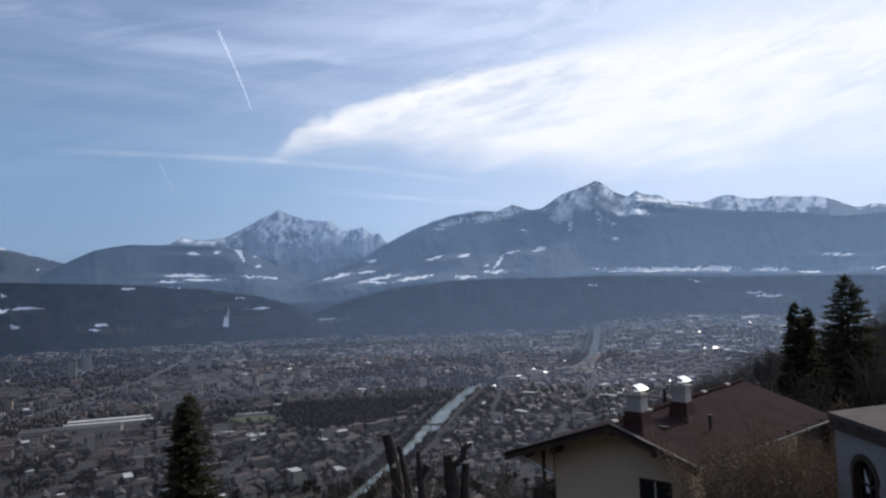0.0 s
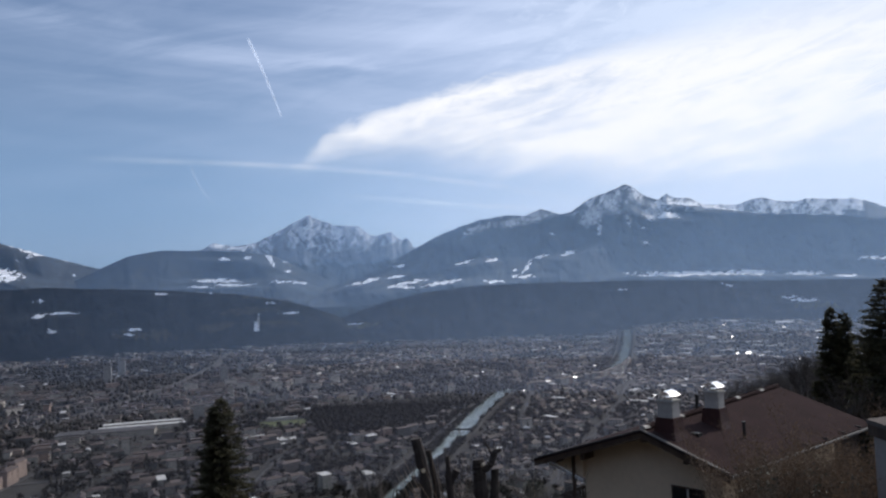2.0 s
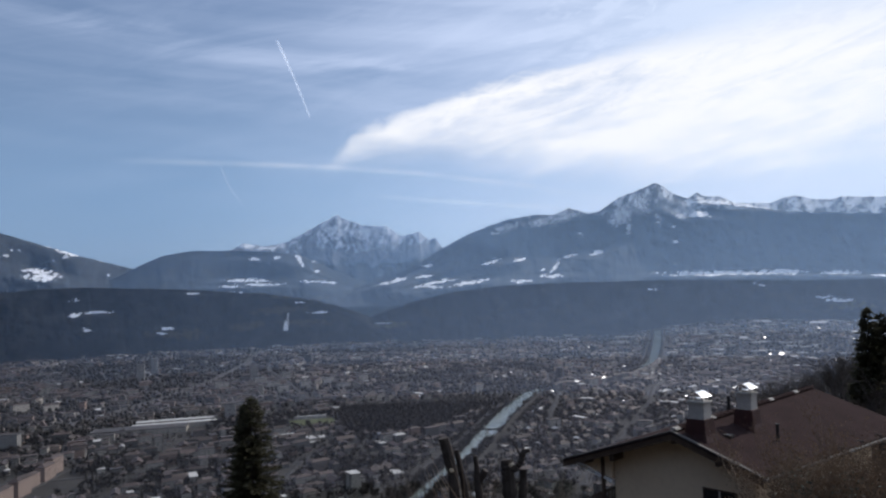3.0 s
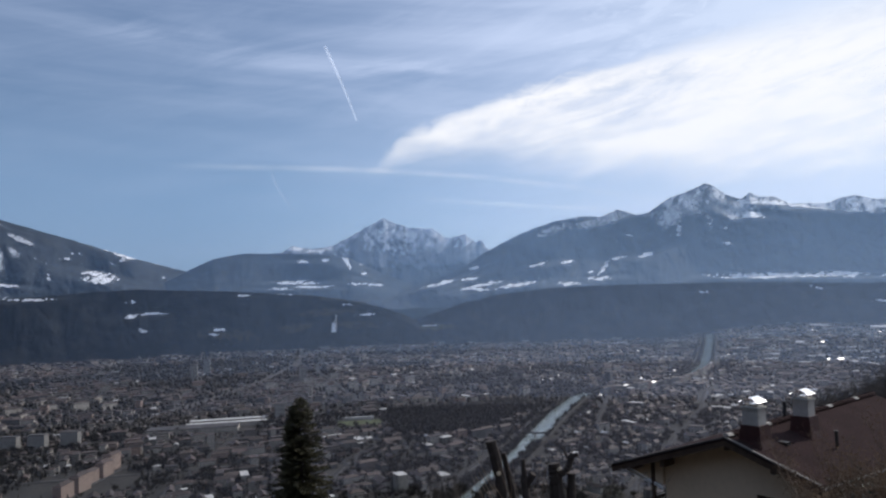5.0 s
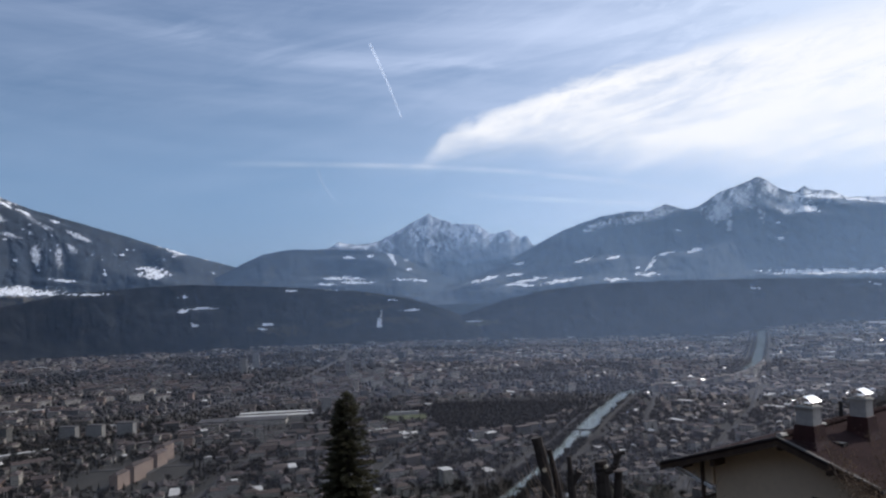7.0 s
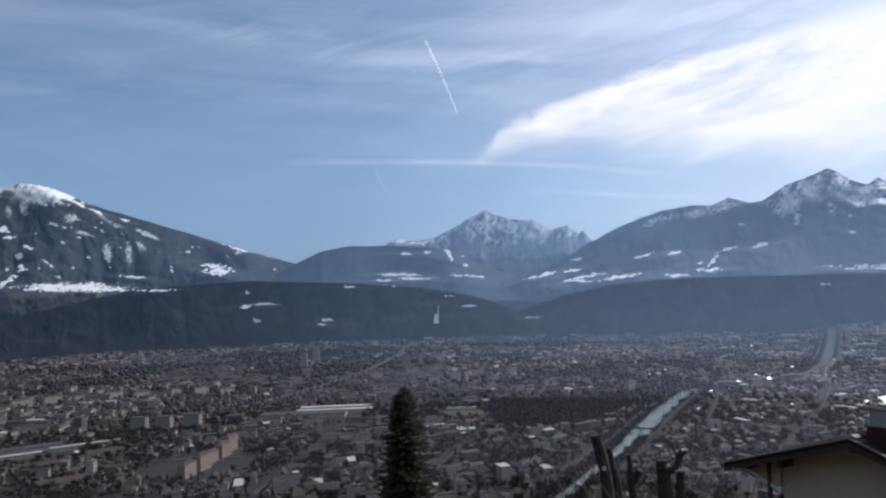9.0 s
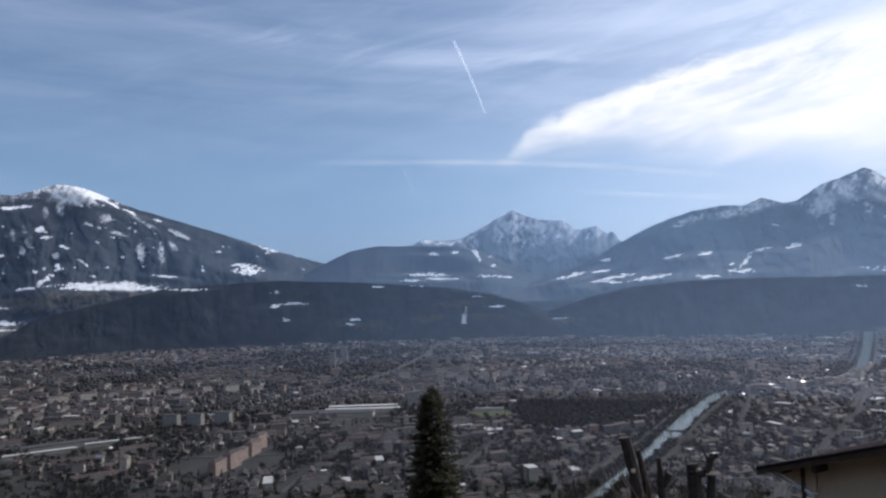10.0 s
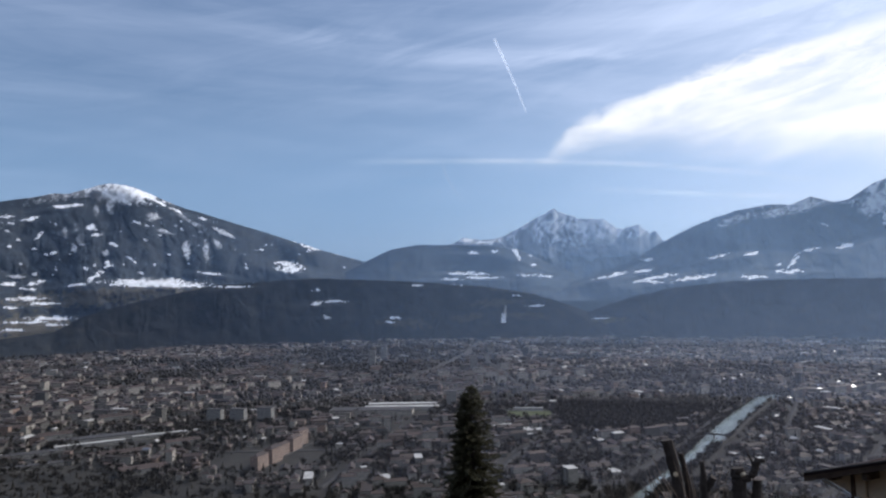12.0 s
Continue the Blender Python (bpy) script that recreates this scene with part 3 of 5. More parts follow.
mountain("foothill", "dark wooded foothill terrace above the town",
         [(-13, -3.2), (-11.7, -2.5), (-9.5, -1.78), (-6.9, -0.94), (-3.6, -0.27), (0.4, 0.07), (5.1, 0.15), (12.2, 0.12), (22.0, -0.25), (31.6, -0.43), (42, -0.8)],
         3955, 4062, FOOT_HAZY_FOREST_W, ([-13, 8, 16, 42], [-4.2, -4.2, -3.2, -3.2]), jag=0.05, relief=22, seed=41, rows=110,
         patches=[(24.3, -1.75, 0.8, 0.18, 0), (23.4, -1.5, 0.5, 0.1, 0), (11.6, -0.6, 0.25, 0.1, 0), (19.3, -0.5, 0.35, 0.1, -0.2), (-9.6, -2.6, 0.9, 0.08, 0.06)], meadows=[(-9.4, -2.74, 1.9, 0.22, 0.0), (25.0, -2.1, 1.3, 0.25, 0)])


# ---- distance haze: added see-through sheets with blue in their colour, lit by the sun ----


def haze_sheet_material(name, density, low, high, fade, tone):
    mt = bpy.data.materials.new(name)
    mt.use_nodes = True
    t = mt.node_tree
    t.nodes.clear()
    g = Graph(t)
    pos = t.nodes.new("ShaderNodeNewGeometry").outputs["Position"]
    sep = t.nodes.new("ShaderNodeSeparateXYZ")
    t.links.new(pos, sep.inputs[0])
    thin = g.step(sep.outputs[2], low, high, density, 0.0)
    thin = g.m("MULTIPLY", thin, g.step(g.noise(pos, 0.0011, 3.0), 0.25, 0.75, 0.93, 1.05))
    if fade:
        turn = g.m("MULTIPLY", g.m("ARCTAN2", sep.outputs[0], sep.outputs[1]), 57.2958)
        thin = g.m("MULTIPLY", thin, g.step(turn, fade[0], fade[1]))
        if len(fade) > 2:
            thin = g.m("MULTIPLY", thin, g.step(turn, fade[3], fade[2]))
    airlight = g.node("ShaderNodeBsdfTranslucent", Color=(*tone, 1))
    mix = g.node("ShaderNodeMixShader", Fac=thin)
    t.links.new(t.nodes.new("ShaderNodeBsdfTransparent").outputs[0], mix.inputs[1])
    t.links.new(airlight.outputs[0], mix.inputs[2])
    t.links.new(mix.outputs[0], t.nodes.new("ShaderNodeOutputMaterial").inputs[0])
    return mt


def mist(r, az0, az1, z0, z1, density, low, high, fade=None, tone=(0.40, 0.64, 1.0)):
    az = np.radians(np.linspace(az0, az1, 80))
    z, a = np.meshgrid(np.linspace(z0, z1, 6), az, indexing="ij")
    ob = grid_mesh("mist", np.stack([r * np.sin(a), r * np.cos(a), z], -1), *a.shape, haze_sheet_material("mist", density, low, high, fade, tone))
    return tagged(ob, "thin blue see-through sheet standing in for distance haze", "mist", kind="structure")


mist(1050, -80, 70, 0, 500, 0.042, 60, 420, (-80, 0), (0.62, 0.66, 0.88))
mist(1900, -80, 60, -5, 700, 0.06, 100, 600, (-80, 5), (0.52, 0.65, 0.95))
mist(2800, -80, 60, -5, 800, 0.07, 150, 700, (-90, 5))
mist(3560, -80, 60, -10, 1150, 0.095, 300, 1050, (-115, 8))
mist(4072, -60, 60, 100, 1400, 0.17, 550, 1400, (-90, 0))
mist(4610, -26, 12, 250, 1400, 0.15, 300, 1300, (-26, -10, -6, 8))
# ---- the town on the valley floor ----
RIVER = [(-222, 600), (-152, 880), (-112, 1050), (-60, 1300), (-32, 1450), (2, 1640), (66, 1935), (120, 2010), (230, 2090), (350, 2200), (450, 2390), (530, 2630), (710, 3390), (800, 3800)]
RIVER_WIDTH = 52.0


def polyline(points, step=12.0):
    p = np.array(points, dtype=float)
    s = np.concatenate([[0], np.cumsum(np.hypot(*np.diff(p, axis=0).T))])
    u = np.arange(0, s[-1], step)
    q = np.stack([np.interp(u, s, p[:, 0]), np.interp(u, s, p[:, 1])], -1)
    k = np.hanning(11) / np.hanning(11).sum()
    return np.stack([np.convolve(np.pad(q[:, c], 5, mode="edge"), k, mode="valid") for c in (0, 1)], -1)


def ribbon(name, points, offsets, heights, mat, label, category, kind="structure", step=12.0, swell=0.0):
    """A band laid on the valley floor along a line: offsets across it, heights over the ground."""
    q = polyline(points, step)
    d = np.gradient(q, axis=0)
    d /= np.hypot(*d.T)[:, None]
    side = np.stack([d[:, 1], -d[:, 0]], -1)
    co = np.zeros((len(q), len(offsets), 3))
    for i, (o, h) in enumerate(zip(offsets, heights)):
        co[:, i, :2] = q + side * o * (1 + swell * (0.3 * smooth(q[:, 1:], 2250, 2600) - 0.34 * smooth(q[:, 1:], 1450, 1150)))
        co[:, i, 2] = land_height(co[:, i, 0], co[:, i, 1]) + h
    return tagged(grid_mesh(name, co, len(q), len(offsets), mat), label, category, kind=kind)


def dist_to(line, x, y):
    best = np.full(np.shape(x), 1e9)
    for a, b in zip(line[:-1], line[1:]):
        a, b = np.array(a, float), np.array(b, float)
        d = b - a
        u = np.clip(((x - a[0]) * d[0] + (y - a[1]) * d[1]) / (d @ d), 0, 1)
        best = np.minimum(best, np.hypot(x - a[0] - u * d[0], y - a[1] - u * d[1]))
    return best


ribbon("water", RIVER, (-15, -5, 9, 21), (3.6, 3.6, 3.6, 3.6), WATER, "grey-green river running through the town", "river", swell=1.6)
for side in (-1, 1):
    ribbon("embankment", RIVER[:6] if side < 0 else RIVER, [side * v + (3 if side > 0 else -11) for v in (17.5, 19, 21, 28, 29)][:: side], [3.7, 4.6, 4.9, 4.9, 3.4][:: side], ASPHALT if side < 0 else GRASS, "paved road on a low river embankment" if side < 0 else "low grassy river bank", "embankment", swell=1.6)

STREETS = [
    [(-713, 900), (-745, 1200), (-650, 1420), (-560, 1560), (-520, 1900), (-700, 2300), (-900, 2700), (-1100, 3500)],
    [(-1400, 980), (-1100, 1130), (-1000, 1180), (-880, 1330), (-830, 1450)],
    [(90, 1500), (104, 1640), (150, 1960)],
    [(-560, 1560), (-330, 1390), (-150, 1300), (-90, 1310)],
    [(-1700, 1700), (-1300, 1850), (-900, 2000), (-520, 2050), (-66, 2046), (50, 2085), (160, 2190), (300, 2420), (470, 2800)],
    [(-1500, 1250), (-1180, 1330), (-960, 1420), (-840, 1470)],
    [(-1250, 900), (-1000, 1010), (-780, 1090), (-560, 1180), (-330, 1220), (-150, 1260)],
    [(-560, 900), (-600, 1180), (-640, 1420)],
    [(-330, 900), (-350, 1220), (-330, 1390)],
    [(-1750, 1400), (-1500, 1700), (-1300, 1850), (-1150, 2300), (-1000, 3000)],
    [(-1000, 2300), (-300, 2600), (400, 3100)],
    [(-1350, 860), (-1190, 930), (-1020, 880)],
    [(-100, 1310), (-130, 1180), (-190, 1000), (-260, 880)],
    [(60, 900), (140, 1150), (230, 1420), (330, 1700), (420, 2060)],
    [(-30, 1120), (140, 1150), (420, 1230), (700, 1400)],
]
for line in STREETS:
    ribbon("street", line, (-6.5, -6, 6, 6.5), (0.3, 1.2, 1.2, 0.3), ASPHALT, "grey asphalt street between the houses", "street", step=20)
RAIL = [(-1560, 860), (-1290, 1100), (-1170, 1340), (-1000, 1600), (-960, 2000), (-985, 2400), (-1049, 2853), (-1250, 3700)]
ribbon("railway", RAIL, (-20, -18, 18, 20), (0.3, 1.5, 1.5, 0.3), GRAVEL, "brown ballast of wide railway yard", "railway", step=20)

for k in (-15, -10, -4, 3, 9, 15):
    ribbon("rail_track", [(x, y) for x, y in RAIL], (k - 0.9, k - 0.75, k + 0.75, k + 0.9), (1.52, 1.72, 1.72, 1.52), DARK_ROOF, "dark steel rail track on ballast", "railway", step=20)

PARK = [(-400, 1745), (-215, 1765), (-75, 1890), (-50, 1830), (-105, 1560), (-140, 1430), (-320, 1445)]


def inside(poly, x, y):
    hit = np.zeros(np.shape(x), bool)
    for (ax, ay), (bx, by) in zip(poly, poly[1:] + poly[:1]):
        cross = ((ay > y) != (by > y)) & (x < (bx - ax) * (y - ay) / (by - ay + 1e-9) + ax)
        hit ^= cross
    return hit


def near_any(x, y):
    """How free a spot is: metres to the nearest river, street or track."""
    free = dist_to(RIVER, x, y) - 40
    for line in STREETS:
        free = np.minimum(free, dist_to(line, x, y) - 8)
    return np.minimum(free, dist_to(RAIL, x, y) - 14)


KEEP_OUT = [(-1420, 1690, 60), (-1600, 1600, 60), (-1240, 1790, 60), (-620, 2150, 60), (-735, 1540, 130), (-428, 1580, 80), (-740, 1060, 125), (-1110, 1080, 110), (-1170, 950, 60)]
DISTRICTS = [(random.uniform(-2600, 2200), random.uniform(900, 4000), random.uniform(0, 90)) for _ in range(34)]


def building_data(w, d, h, roof, turn, x, y, z, over=0.6):
    """Walls and roof of one building: (verts, faces) each."""
    c, s = math.cos(turn), math.sin(turn)

    def at(u, v, k):
        return (x + u * c - v * s, y + u * s + v * c, z + k)
    a, b = w / 2, d / 2
    wv = [at(u, v, k) for k in (-3, h) for u, v in ((-a, -b), (a, -b), (a, b), (-a, b))]
    wf = [(0, 1, 5, 4), (1, 2, 6, 5), (2, 3, 7, 6), (3, 0, 4, 7)]
    p, q = a + over, b + over
    rise = {"flat": 0.5, "gable": d * 0.30, "hip": d * 0.28}[roof]
    if roof == "flat":
        rv = [at(u, v, k) for k in (h - 0.2, h + rise) for u, v in ((-p, -q), (p, -q), (p, q), (-p, q))]
        rf = [(4, 5, 6, 7), (0, 1, 5, 4), (1, 2, 6, 5), (2, 3, 7, 6), (3, 0, 4, 7)]
    else:
        m = p if roof == "gable" else max(p - q, 0.4)
        rv = [at(u, v, h - 0.2) for u, v in ((-p, -q), (p, -q), (p, q), (-p, q))] + [at(-m, 0, h + rise), at(m, 0, h + rise)]
        rf = [(0, 1, 5, 4), (2, 3, 4, 5), (1, 2, 5), (3, 0, 4)]
        if roof == "gable":
            wv += [at(-a, 0, h + rise - 0.3), at(a, 0, h + rise - 0.3)]
            wf += [(7, 4, 8), (5, 6, 9)]
    return (wv, wf), (rv, rf)


def mesh_of(name, verts, faces, mats, index=None):
    me = bpy.data.meshes.new(name)
    me.from_pydata(verts, [], faces)
    for mt in mats:
        me.materials.append(mt)
    if index is not None:
        me.polygons.foreach_set("material_index", index)
    return me


def plan_buildings():
    out = []
    for gy in np.arange(880, 4050, 25.0):
        for gx in np.arange(-2900, 2400, 25.0):
            x, y = gx + random.uniform(-6, 6), gy + random.uniform(-6, 6)
            az = math.degrees(math.atan2(x, y))
            r = math.hypot(x, y)
            if not -57 < az < 36 or r < 880 or r > 3960 or land_height(np.array(x), np.array(y)) > 90:
                continue
            out.append((x, y, r, az))
    xs, ys = np.array([o[0] for o in out]), np.array([o[1] for o in out])
    free = near_any(xs, ys)
    green = fbm(xs / 260, ys / 260, 3, 77)
    park = inside(PARK, xs, ys)
    made = []
    for (x, y, r, az), f, gr, pk in zip(out, free, green, park):
        if f < 9 or pk or any(math.hypot(x - kx, y - ky) < kr for kx, ky, kr in KEEP_OUT):
            continue
        if random.random() > (0.72 if gr < 0.46 else 0.55 if gr < 0.54 else 0.22 if gr < 0.62 else 0.08):
            continue
        turn = math.radians(min(DISTRICTS, key=lambda k: (k[0] - x) ** 2 + (k[1] - y) ** 2)[2])
        u = random.random()
        right = x > -60
        if right and r < 1900:
            u *= 0.86
        if u < (0.66 if right else 0.36):
            w, d, h, roof = random.uniform(9, 16), random.uniform(8, 11), random.uniform(5.5, 10), random.choice(("gable", "hip"))
        elif u < 0.84:
            w, d, h, roof = random.uniform(18, 34), random.uniform(10, 13), random.uniform(11, 19), random.choice(("gable", "hip", "flat"))
        elif u < 0.985:
            w, d, h, roof = random.uniform(22, 46), random.uniform(11, 18), random.uniform(6, 13), random.choice(("flat", "flat", "gable"))
        else:
            w, d, h, roof = random.uniform(14, 22), random.uniform(12, 16), random.uniform(22, 36), "flat"
        if r > 2100:
            w, h = w * random.uniform(1.0, 1.7), h * (0.7 if random.random() < 0.9 else 1.0)
        made.append((x, y, r, az, w, d, h, roof, turn + random.choice((0, math.pi / 2)) + random.uniform(-.06, .06)))
    # small houses and annexes filling the nearer blocks
    spots = np.array([(m[0], m[1]) for m in made])
    extra = []
    for gy in np.arange(890, 1750, 19.0):
        for gx in np.arange(-1750, 900, 19.0):
            x, y = gx + random.uniform(-6, 6), gy + random.uniform(-6, 6)
            if -57 < math.degrees(math.atan2(x, y)) < 36 and math.hypot(x, y) > 880 and random.random() < 0.6:
                extra.append((x, y))
    ex = np.array(extra)
    free = near_any(ex[:, 0], ex[:, 1])
    park = inside(PARK, ex[:, 0], ex[:, 1])
    land = land_height(ex[:, 0], ex[:, 1])
    for (x, y), f, pk, lz in zip(extra, free, park, land):
        if f < 7 or pk or lz > 60 or any(math.hypot(x - kx, y - ky) < kr * 0.9 for kx, ky, kr in KEEP_OUT[4:]):
            continue
        if np.min(np.hypot(spots[:, 0] - x, spots[:, 1] - y)) < 17:
            continue
        turn = math.radians(min(DISTRICTS, key=lambda k: (k[0] - x) ** 2 + (k[1] - y) ** 2)[2])
        made.append((x, y, math.hypot(x, y), 0, random.uniform(9, 15), random.uniform(7, 10), random.uniform(5, 11), random.choice(("gable", "hip", "gable", "flat")), turn + random.choice((0, math.pi / 2))))
    # a close row of riverside houses on the near bank of the bend
    bank = polyline(RIVER, 17.0)
    way = np.gradient(bank, axis=0)
    way /= np.hypot(*way.T)[:, None]
    for q, d in zip(bank, way):
        if 1985 < q[1] < 2560:
            x, y = q[0] + d[1] * 35, q[1] - d[0] * 35
            made.append((x, y, math.hypot(x, y), 0, random.uniform(16, 19), 12, random.uniform(17, 23), random.choice(("gable", "hip")), math.atan2(d[1], d[0])))
    return made


def build_town():
    made = sorted(plan_buildings(), key=lambda k: k[2])
    zs = land_height(np.array([k[0] for k in made]), np.array([k[1] for k in made]))
    wv, wf, rv, rf, pv, pf, sv, sf = [], [], [], [], [], [], [], []
    single = 0
    kinds = {"flat": "flat-roofed town block with plain rendered walls", "gable": "pitched-roof town house with rendered walls", "hip": "hip-roofed town house with rendered walls"}
    for (x, y, r, az, w, d, h, roof, turn), z in zip(made, zs):
        shiny = random.random() < (0.05 if x > -250 and r > 1600 else 0.008)
        pale = random.random() < ((0.08 if x < 0 else 0.14) if roof == "flat" else 0.012)
        shiny = shiny and roof != "flat" and w < 20
        if single < 300 and r < 1500:
            single += 1
            (v1, f1), (v2, f2) = building_data(w, d, h, roof, turn, 0, 0, 0)
            home = tagged(new("town_house"), kinds[roof], "house", "houses of the town")
            home.location = (x, y, z)
            for nm, v, f, mt in (("wall", v1, f1, WALL_CITY), ("roof", v2, f2, METAL_ROOF if shiny else WHITE_ROOF if pale else ROOF_CITY)):
                new(nm, mesh_of(nm, v, f, [mt])).parent = home
            if roof != "flat":
                (v3, f3), _ = building_data(0.9, 0.9, 1.6, "flat", turn, 0, 0, 0)
                stack = new("chimney", mesh_of("chimney", v3, f3 + [(4, 5, 6, 7)], [CONCRETE]))
                stack.parent, stack.location = home, (w * 0.2 * math.cos(turn), w * 0.2 * math.sin(turn), h + d * 0.28)
            continue
        (v1, f1), (v2, f2) = building_data(w, d, h, roof, turn, x, y, z)
        wf += [tuple(i + len(wv) for i in f) for f in f1]
        wv += v1
        if shiny:
            sf += [tuple(i + len(sv) for i in f) for f in f2]
            sv += v2
        elif pale:
            pf += [tuple(i + len(pv) for i in f) for f in f2]
            pv += v2
        else:
            rf += [tuple(i + len(rv) for i in f) for f in f2]
            rv += v2
    town = tagged(new("town"), "dense town of rendered houses with grey and brown roofs", "town", kind="stuff")
    for nm, v, f, mt in (("wall", wv, wf, WALL_CITY), ("roof", rv, rf, ROOF_CITY), ("pale_roof", pv, pf, WHITE_ROOF), ("metal_roof", sv, sf, METAL_ROOF)):
        tagged(new(nm, mesh_of(nm, v, f, [mt])), kind="stuff").parent = town
    return made


TOWN = build_town()


def clump(x, y, z, h, w, conifer):
    """A far tree of a few ragged facets."""
    n = 6
    v = []
    if conifer:
        for k, (t, rr) in enumerate(((0.05, 1.0), (0.45, 0.62))):
            v += [(x + w * rr * random.uniform(.7, 1.2) * math.cos(6.283 * i / n + k), y + w * rr * random.uniform(.7, 1.2) * math.sin(6.283 * i / n + k), z + h * (t + random.uniform(-.04, .04))) for i in range(n)]
    else:
        for k, (t, rr) in enumerate(((0.15, 0.55), (0.62, 1.0))):
            v += [(x + w * rr * random.uniform(.65, 1.25) * math.cos(6.283 * i / n + k), y + w * rr * random.uniform(.65, 1.25) * math.sin(6.283 * i / n + k), z + h * (t + random.uniform(-.1, .1))) for i in range(n)]
    v.append((x + random.uniform(-.1, .1) * w, y, z + h))
    f = [(i, (i + 1) % n, n + (i + 1) % n, n + i) for i in range(n)] + [(n + i, n + (i + 1) % n, 2 * n) for i in range(n)]
    return v, f


def plant_town():
    pts = []
    for _ in range(21000):
        r = math.sqrt(random.uniform(860 ** 2, 3900 ** 2))
        if random.random() < 0.62:
            r = random.uniform(860, 1950)
        az = radians(random.uniform(-57, 36))
        pts.append((r * math.sin(az), r * math.cos(az)))
    woods = []
    while len(woods) < 17000:  # groves and gardens further out
        r, az = random.uniform(1500, 3900), radians(random.uniform(-57, 36))
        x, y = r * math.sin(az), r * math.cos(az)
        if float(fbm(np.array(x / 260), np.array(y / 260), 3, 77)) > random.uniform(0.44, 0.58):
            woods.append((x, y))
    near = []
    while len(near) < 5200:
        r, az = random.uniform(880, 1750), radians(random.uniform(-57, 30))
        x, y = r * math.sin(az), r * math.cos(az)
        if float(fbm(np.array(x / 120), np.array(y / 120), 3, 91)) > random.uniform(0.40, 0.60) and (x > -820 or random.random() < 0.35):
            near.append((x, y))
    pts = pts[:11000] + woods + near
    inner = len(pts)
    for _ in range(4200):
        pts.append((random.uniform(-420, -20), random.uniform(1400, 1950)))
    bank = polyline(RIVER, 7.0)
    along = np.gradient(bank, axis=0)
    along /= np.hypot(*along.T)[:, None]
    rows = [(q[0] + a[1] * o + random.uniform(-2, 2), q[1] - a[0] * o + random.uniform(-2, 2)) for q, a in zip(bank, along) for o in ((-19, -24, 25, -44) if q[1] > 1350 else (-13, -17, -21, -26, 16, 21, 26)) if random.random() < (0.9 if q[1] > 1950 or q[1] < 1350 or o == -19 else 0.5)]
    base = len(pts)
    pts += rows
    p = np.array(pts)
    free = near_any(p[:, 0], p[:, 1])
    park = inside(PARK, p[:, 0], p[:, 1])
    z = land_height(p[:, 0], p[:, 1])
    ok = (free > 0) & (z < 100)
    ok[inner:base] &= park[inner:base]
    ok[base:] = z[base:] < 100
    v, f, bare = [], [], []
    for (x, y), zz, k, pk in zip(pts, z, ok, park):
        if not k or any(math.hypot(x - kx, y - ky) < kr * 0.7 for kx, ky, kr in KEEP_OUT[4:]):
            continue
        con = random.random() < (0.15 if pk else 0.3)
        h = random.uniform(9, 21) if pk else random.uniform(6, 17)
        if not con and x * x + y * y < 1750 ** 2:
            bare.append((x, y, zz, h))
            continue
        a, b = clump(x, y, zz - 0.5, h, h * (0.2 if con else random.uniform(0.3, 0.45)), con)
        f += [tuple(i + len(v) for i in q) for q in b]
        v += a
    # nearer leafless crowns: rods fanning from the trunk
    n = 48
    t = np.array(bare).repeat(n, 0)
    size = t[:, 3:4]
    out = np.random.normal(size=(len(t), 3)) * (0.30, 0.30, 0.22)
    start = t[:, :3] + size * np.concatenate([0.35 * out[:, :2], 0.38 + 0.3 * np.random.random((len(t), 1)) + 0 * size], 1)
    way = out + (0, 0, 0.42)
    way /= np.linalg.norm(way, axis=1)[:, None]
    side = np.cross(way, np.random.normal(size=way.shape))
    side /= np.linalg.norm(side, axis=1)[:, None]
    length, wide = size * np.random.uniform(0.22, 0.45, size.shape), size * np.random.uniform(0.022, 0.06, size.shape)
    rods = np.stack([start, start + way * length * 0.5 + side * wide, start + way * length, start + way * length * 0.5 - side * wide], 1).reshape(-1, 3)
    q = np.arange(len(t))[:, None] * 4
    rod_faces = np.concatenate([q + [0, 1, 2], q + [0, 2, 3]], 0)
    trunks, trunk_faces = [], []
    for x, y, zz, h in bare:
        o = len(trunks)
        trunks += [(x - 0.25, y, zz - 1), (x + 0.25, y, zz - 1), (x, y + 0.3, zz - 1), (x, y, zz + h * 0.7)]
        trunk_faces += [(o, o + 1, o + 3), (o + 1, o + 2, o + 3), (o + 2, o, o + 3)]
    grove = tagged(new("bare_grove"), "leafless brown-grey trees among the houses and in the park", "trees", kind="stuff")
    tagged(new("crown", mesh_of("crown", rods.tolist(), rod_faces.tolist(), [TREE_CITY])), kind="stuff").parent = grove
    tagged(new("trunk", mesh_of("trunk", trunks, trunk_faces, [TREE_CITY])), kind="stuff").parent = grove
    tagged(new("town_trees", mesh_of("town_trees", v, f, [TREE_CITY])), "dark evergreen and far bare trees between the houses", "trees", kind="stuff")


plant_town()


def shed(name, label, x, y, w, d, h, turn, roof, roof_mat, wall_mat=None, category="building"):
    home = tagged(new(name), label, category)
    home.location = (x, y, float(land_height(np.array(x), np.array(y))))
    (v1, f1), (v2, f2) = building_data(w, d, h, roof, radians(turn), 0, 0, 0)
    new("wall", mesh_of("wall", v1, f1, [wall_mat or WALL_CITY])).parent = home
    new("roof", mesh_of("roof", v2, f2, [roof_mat])).parent = home
    return home


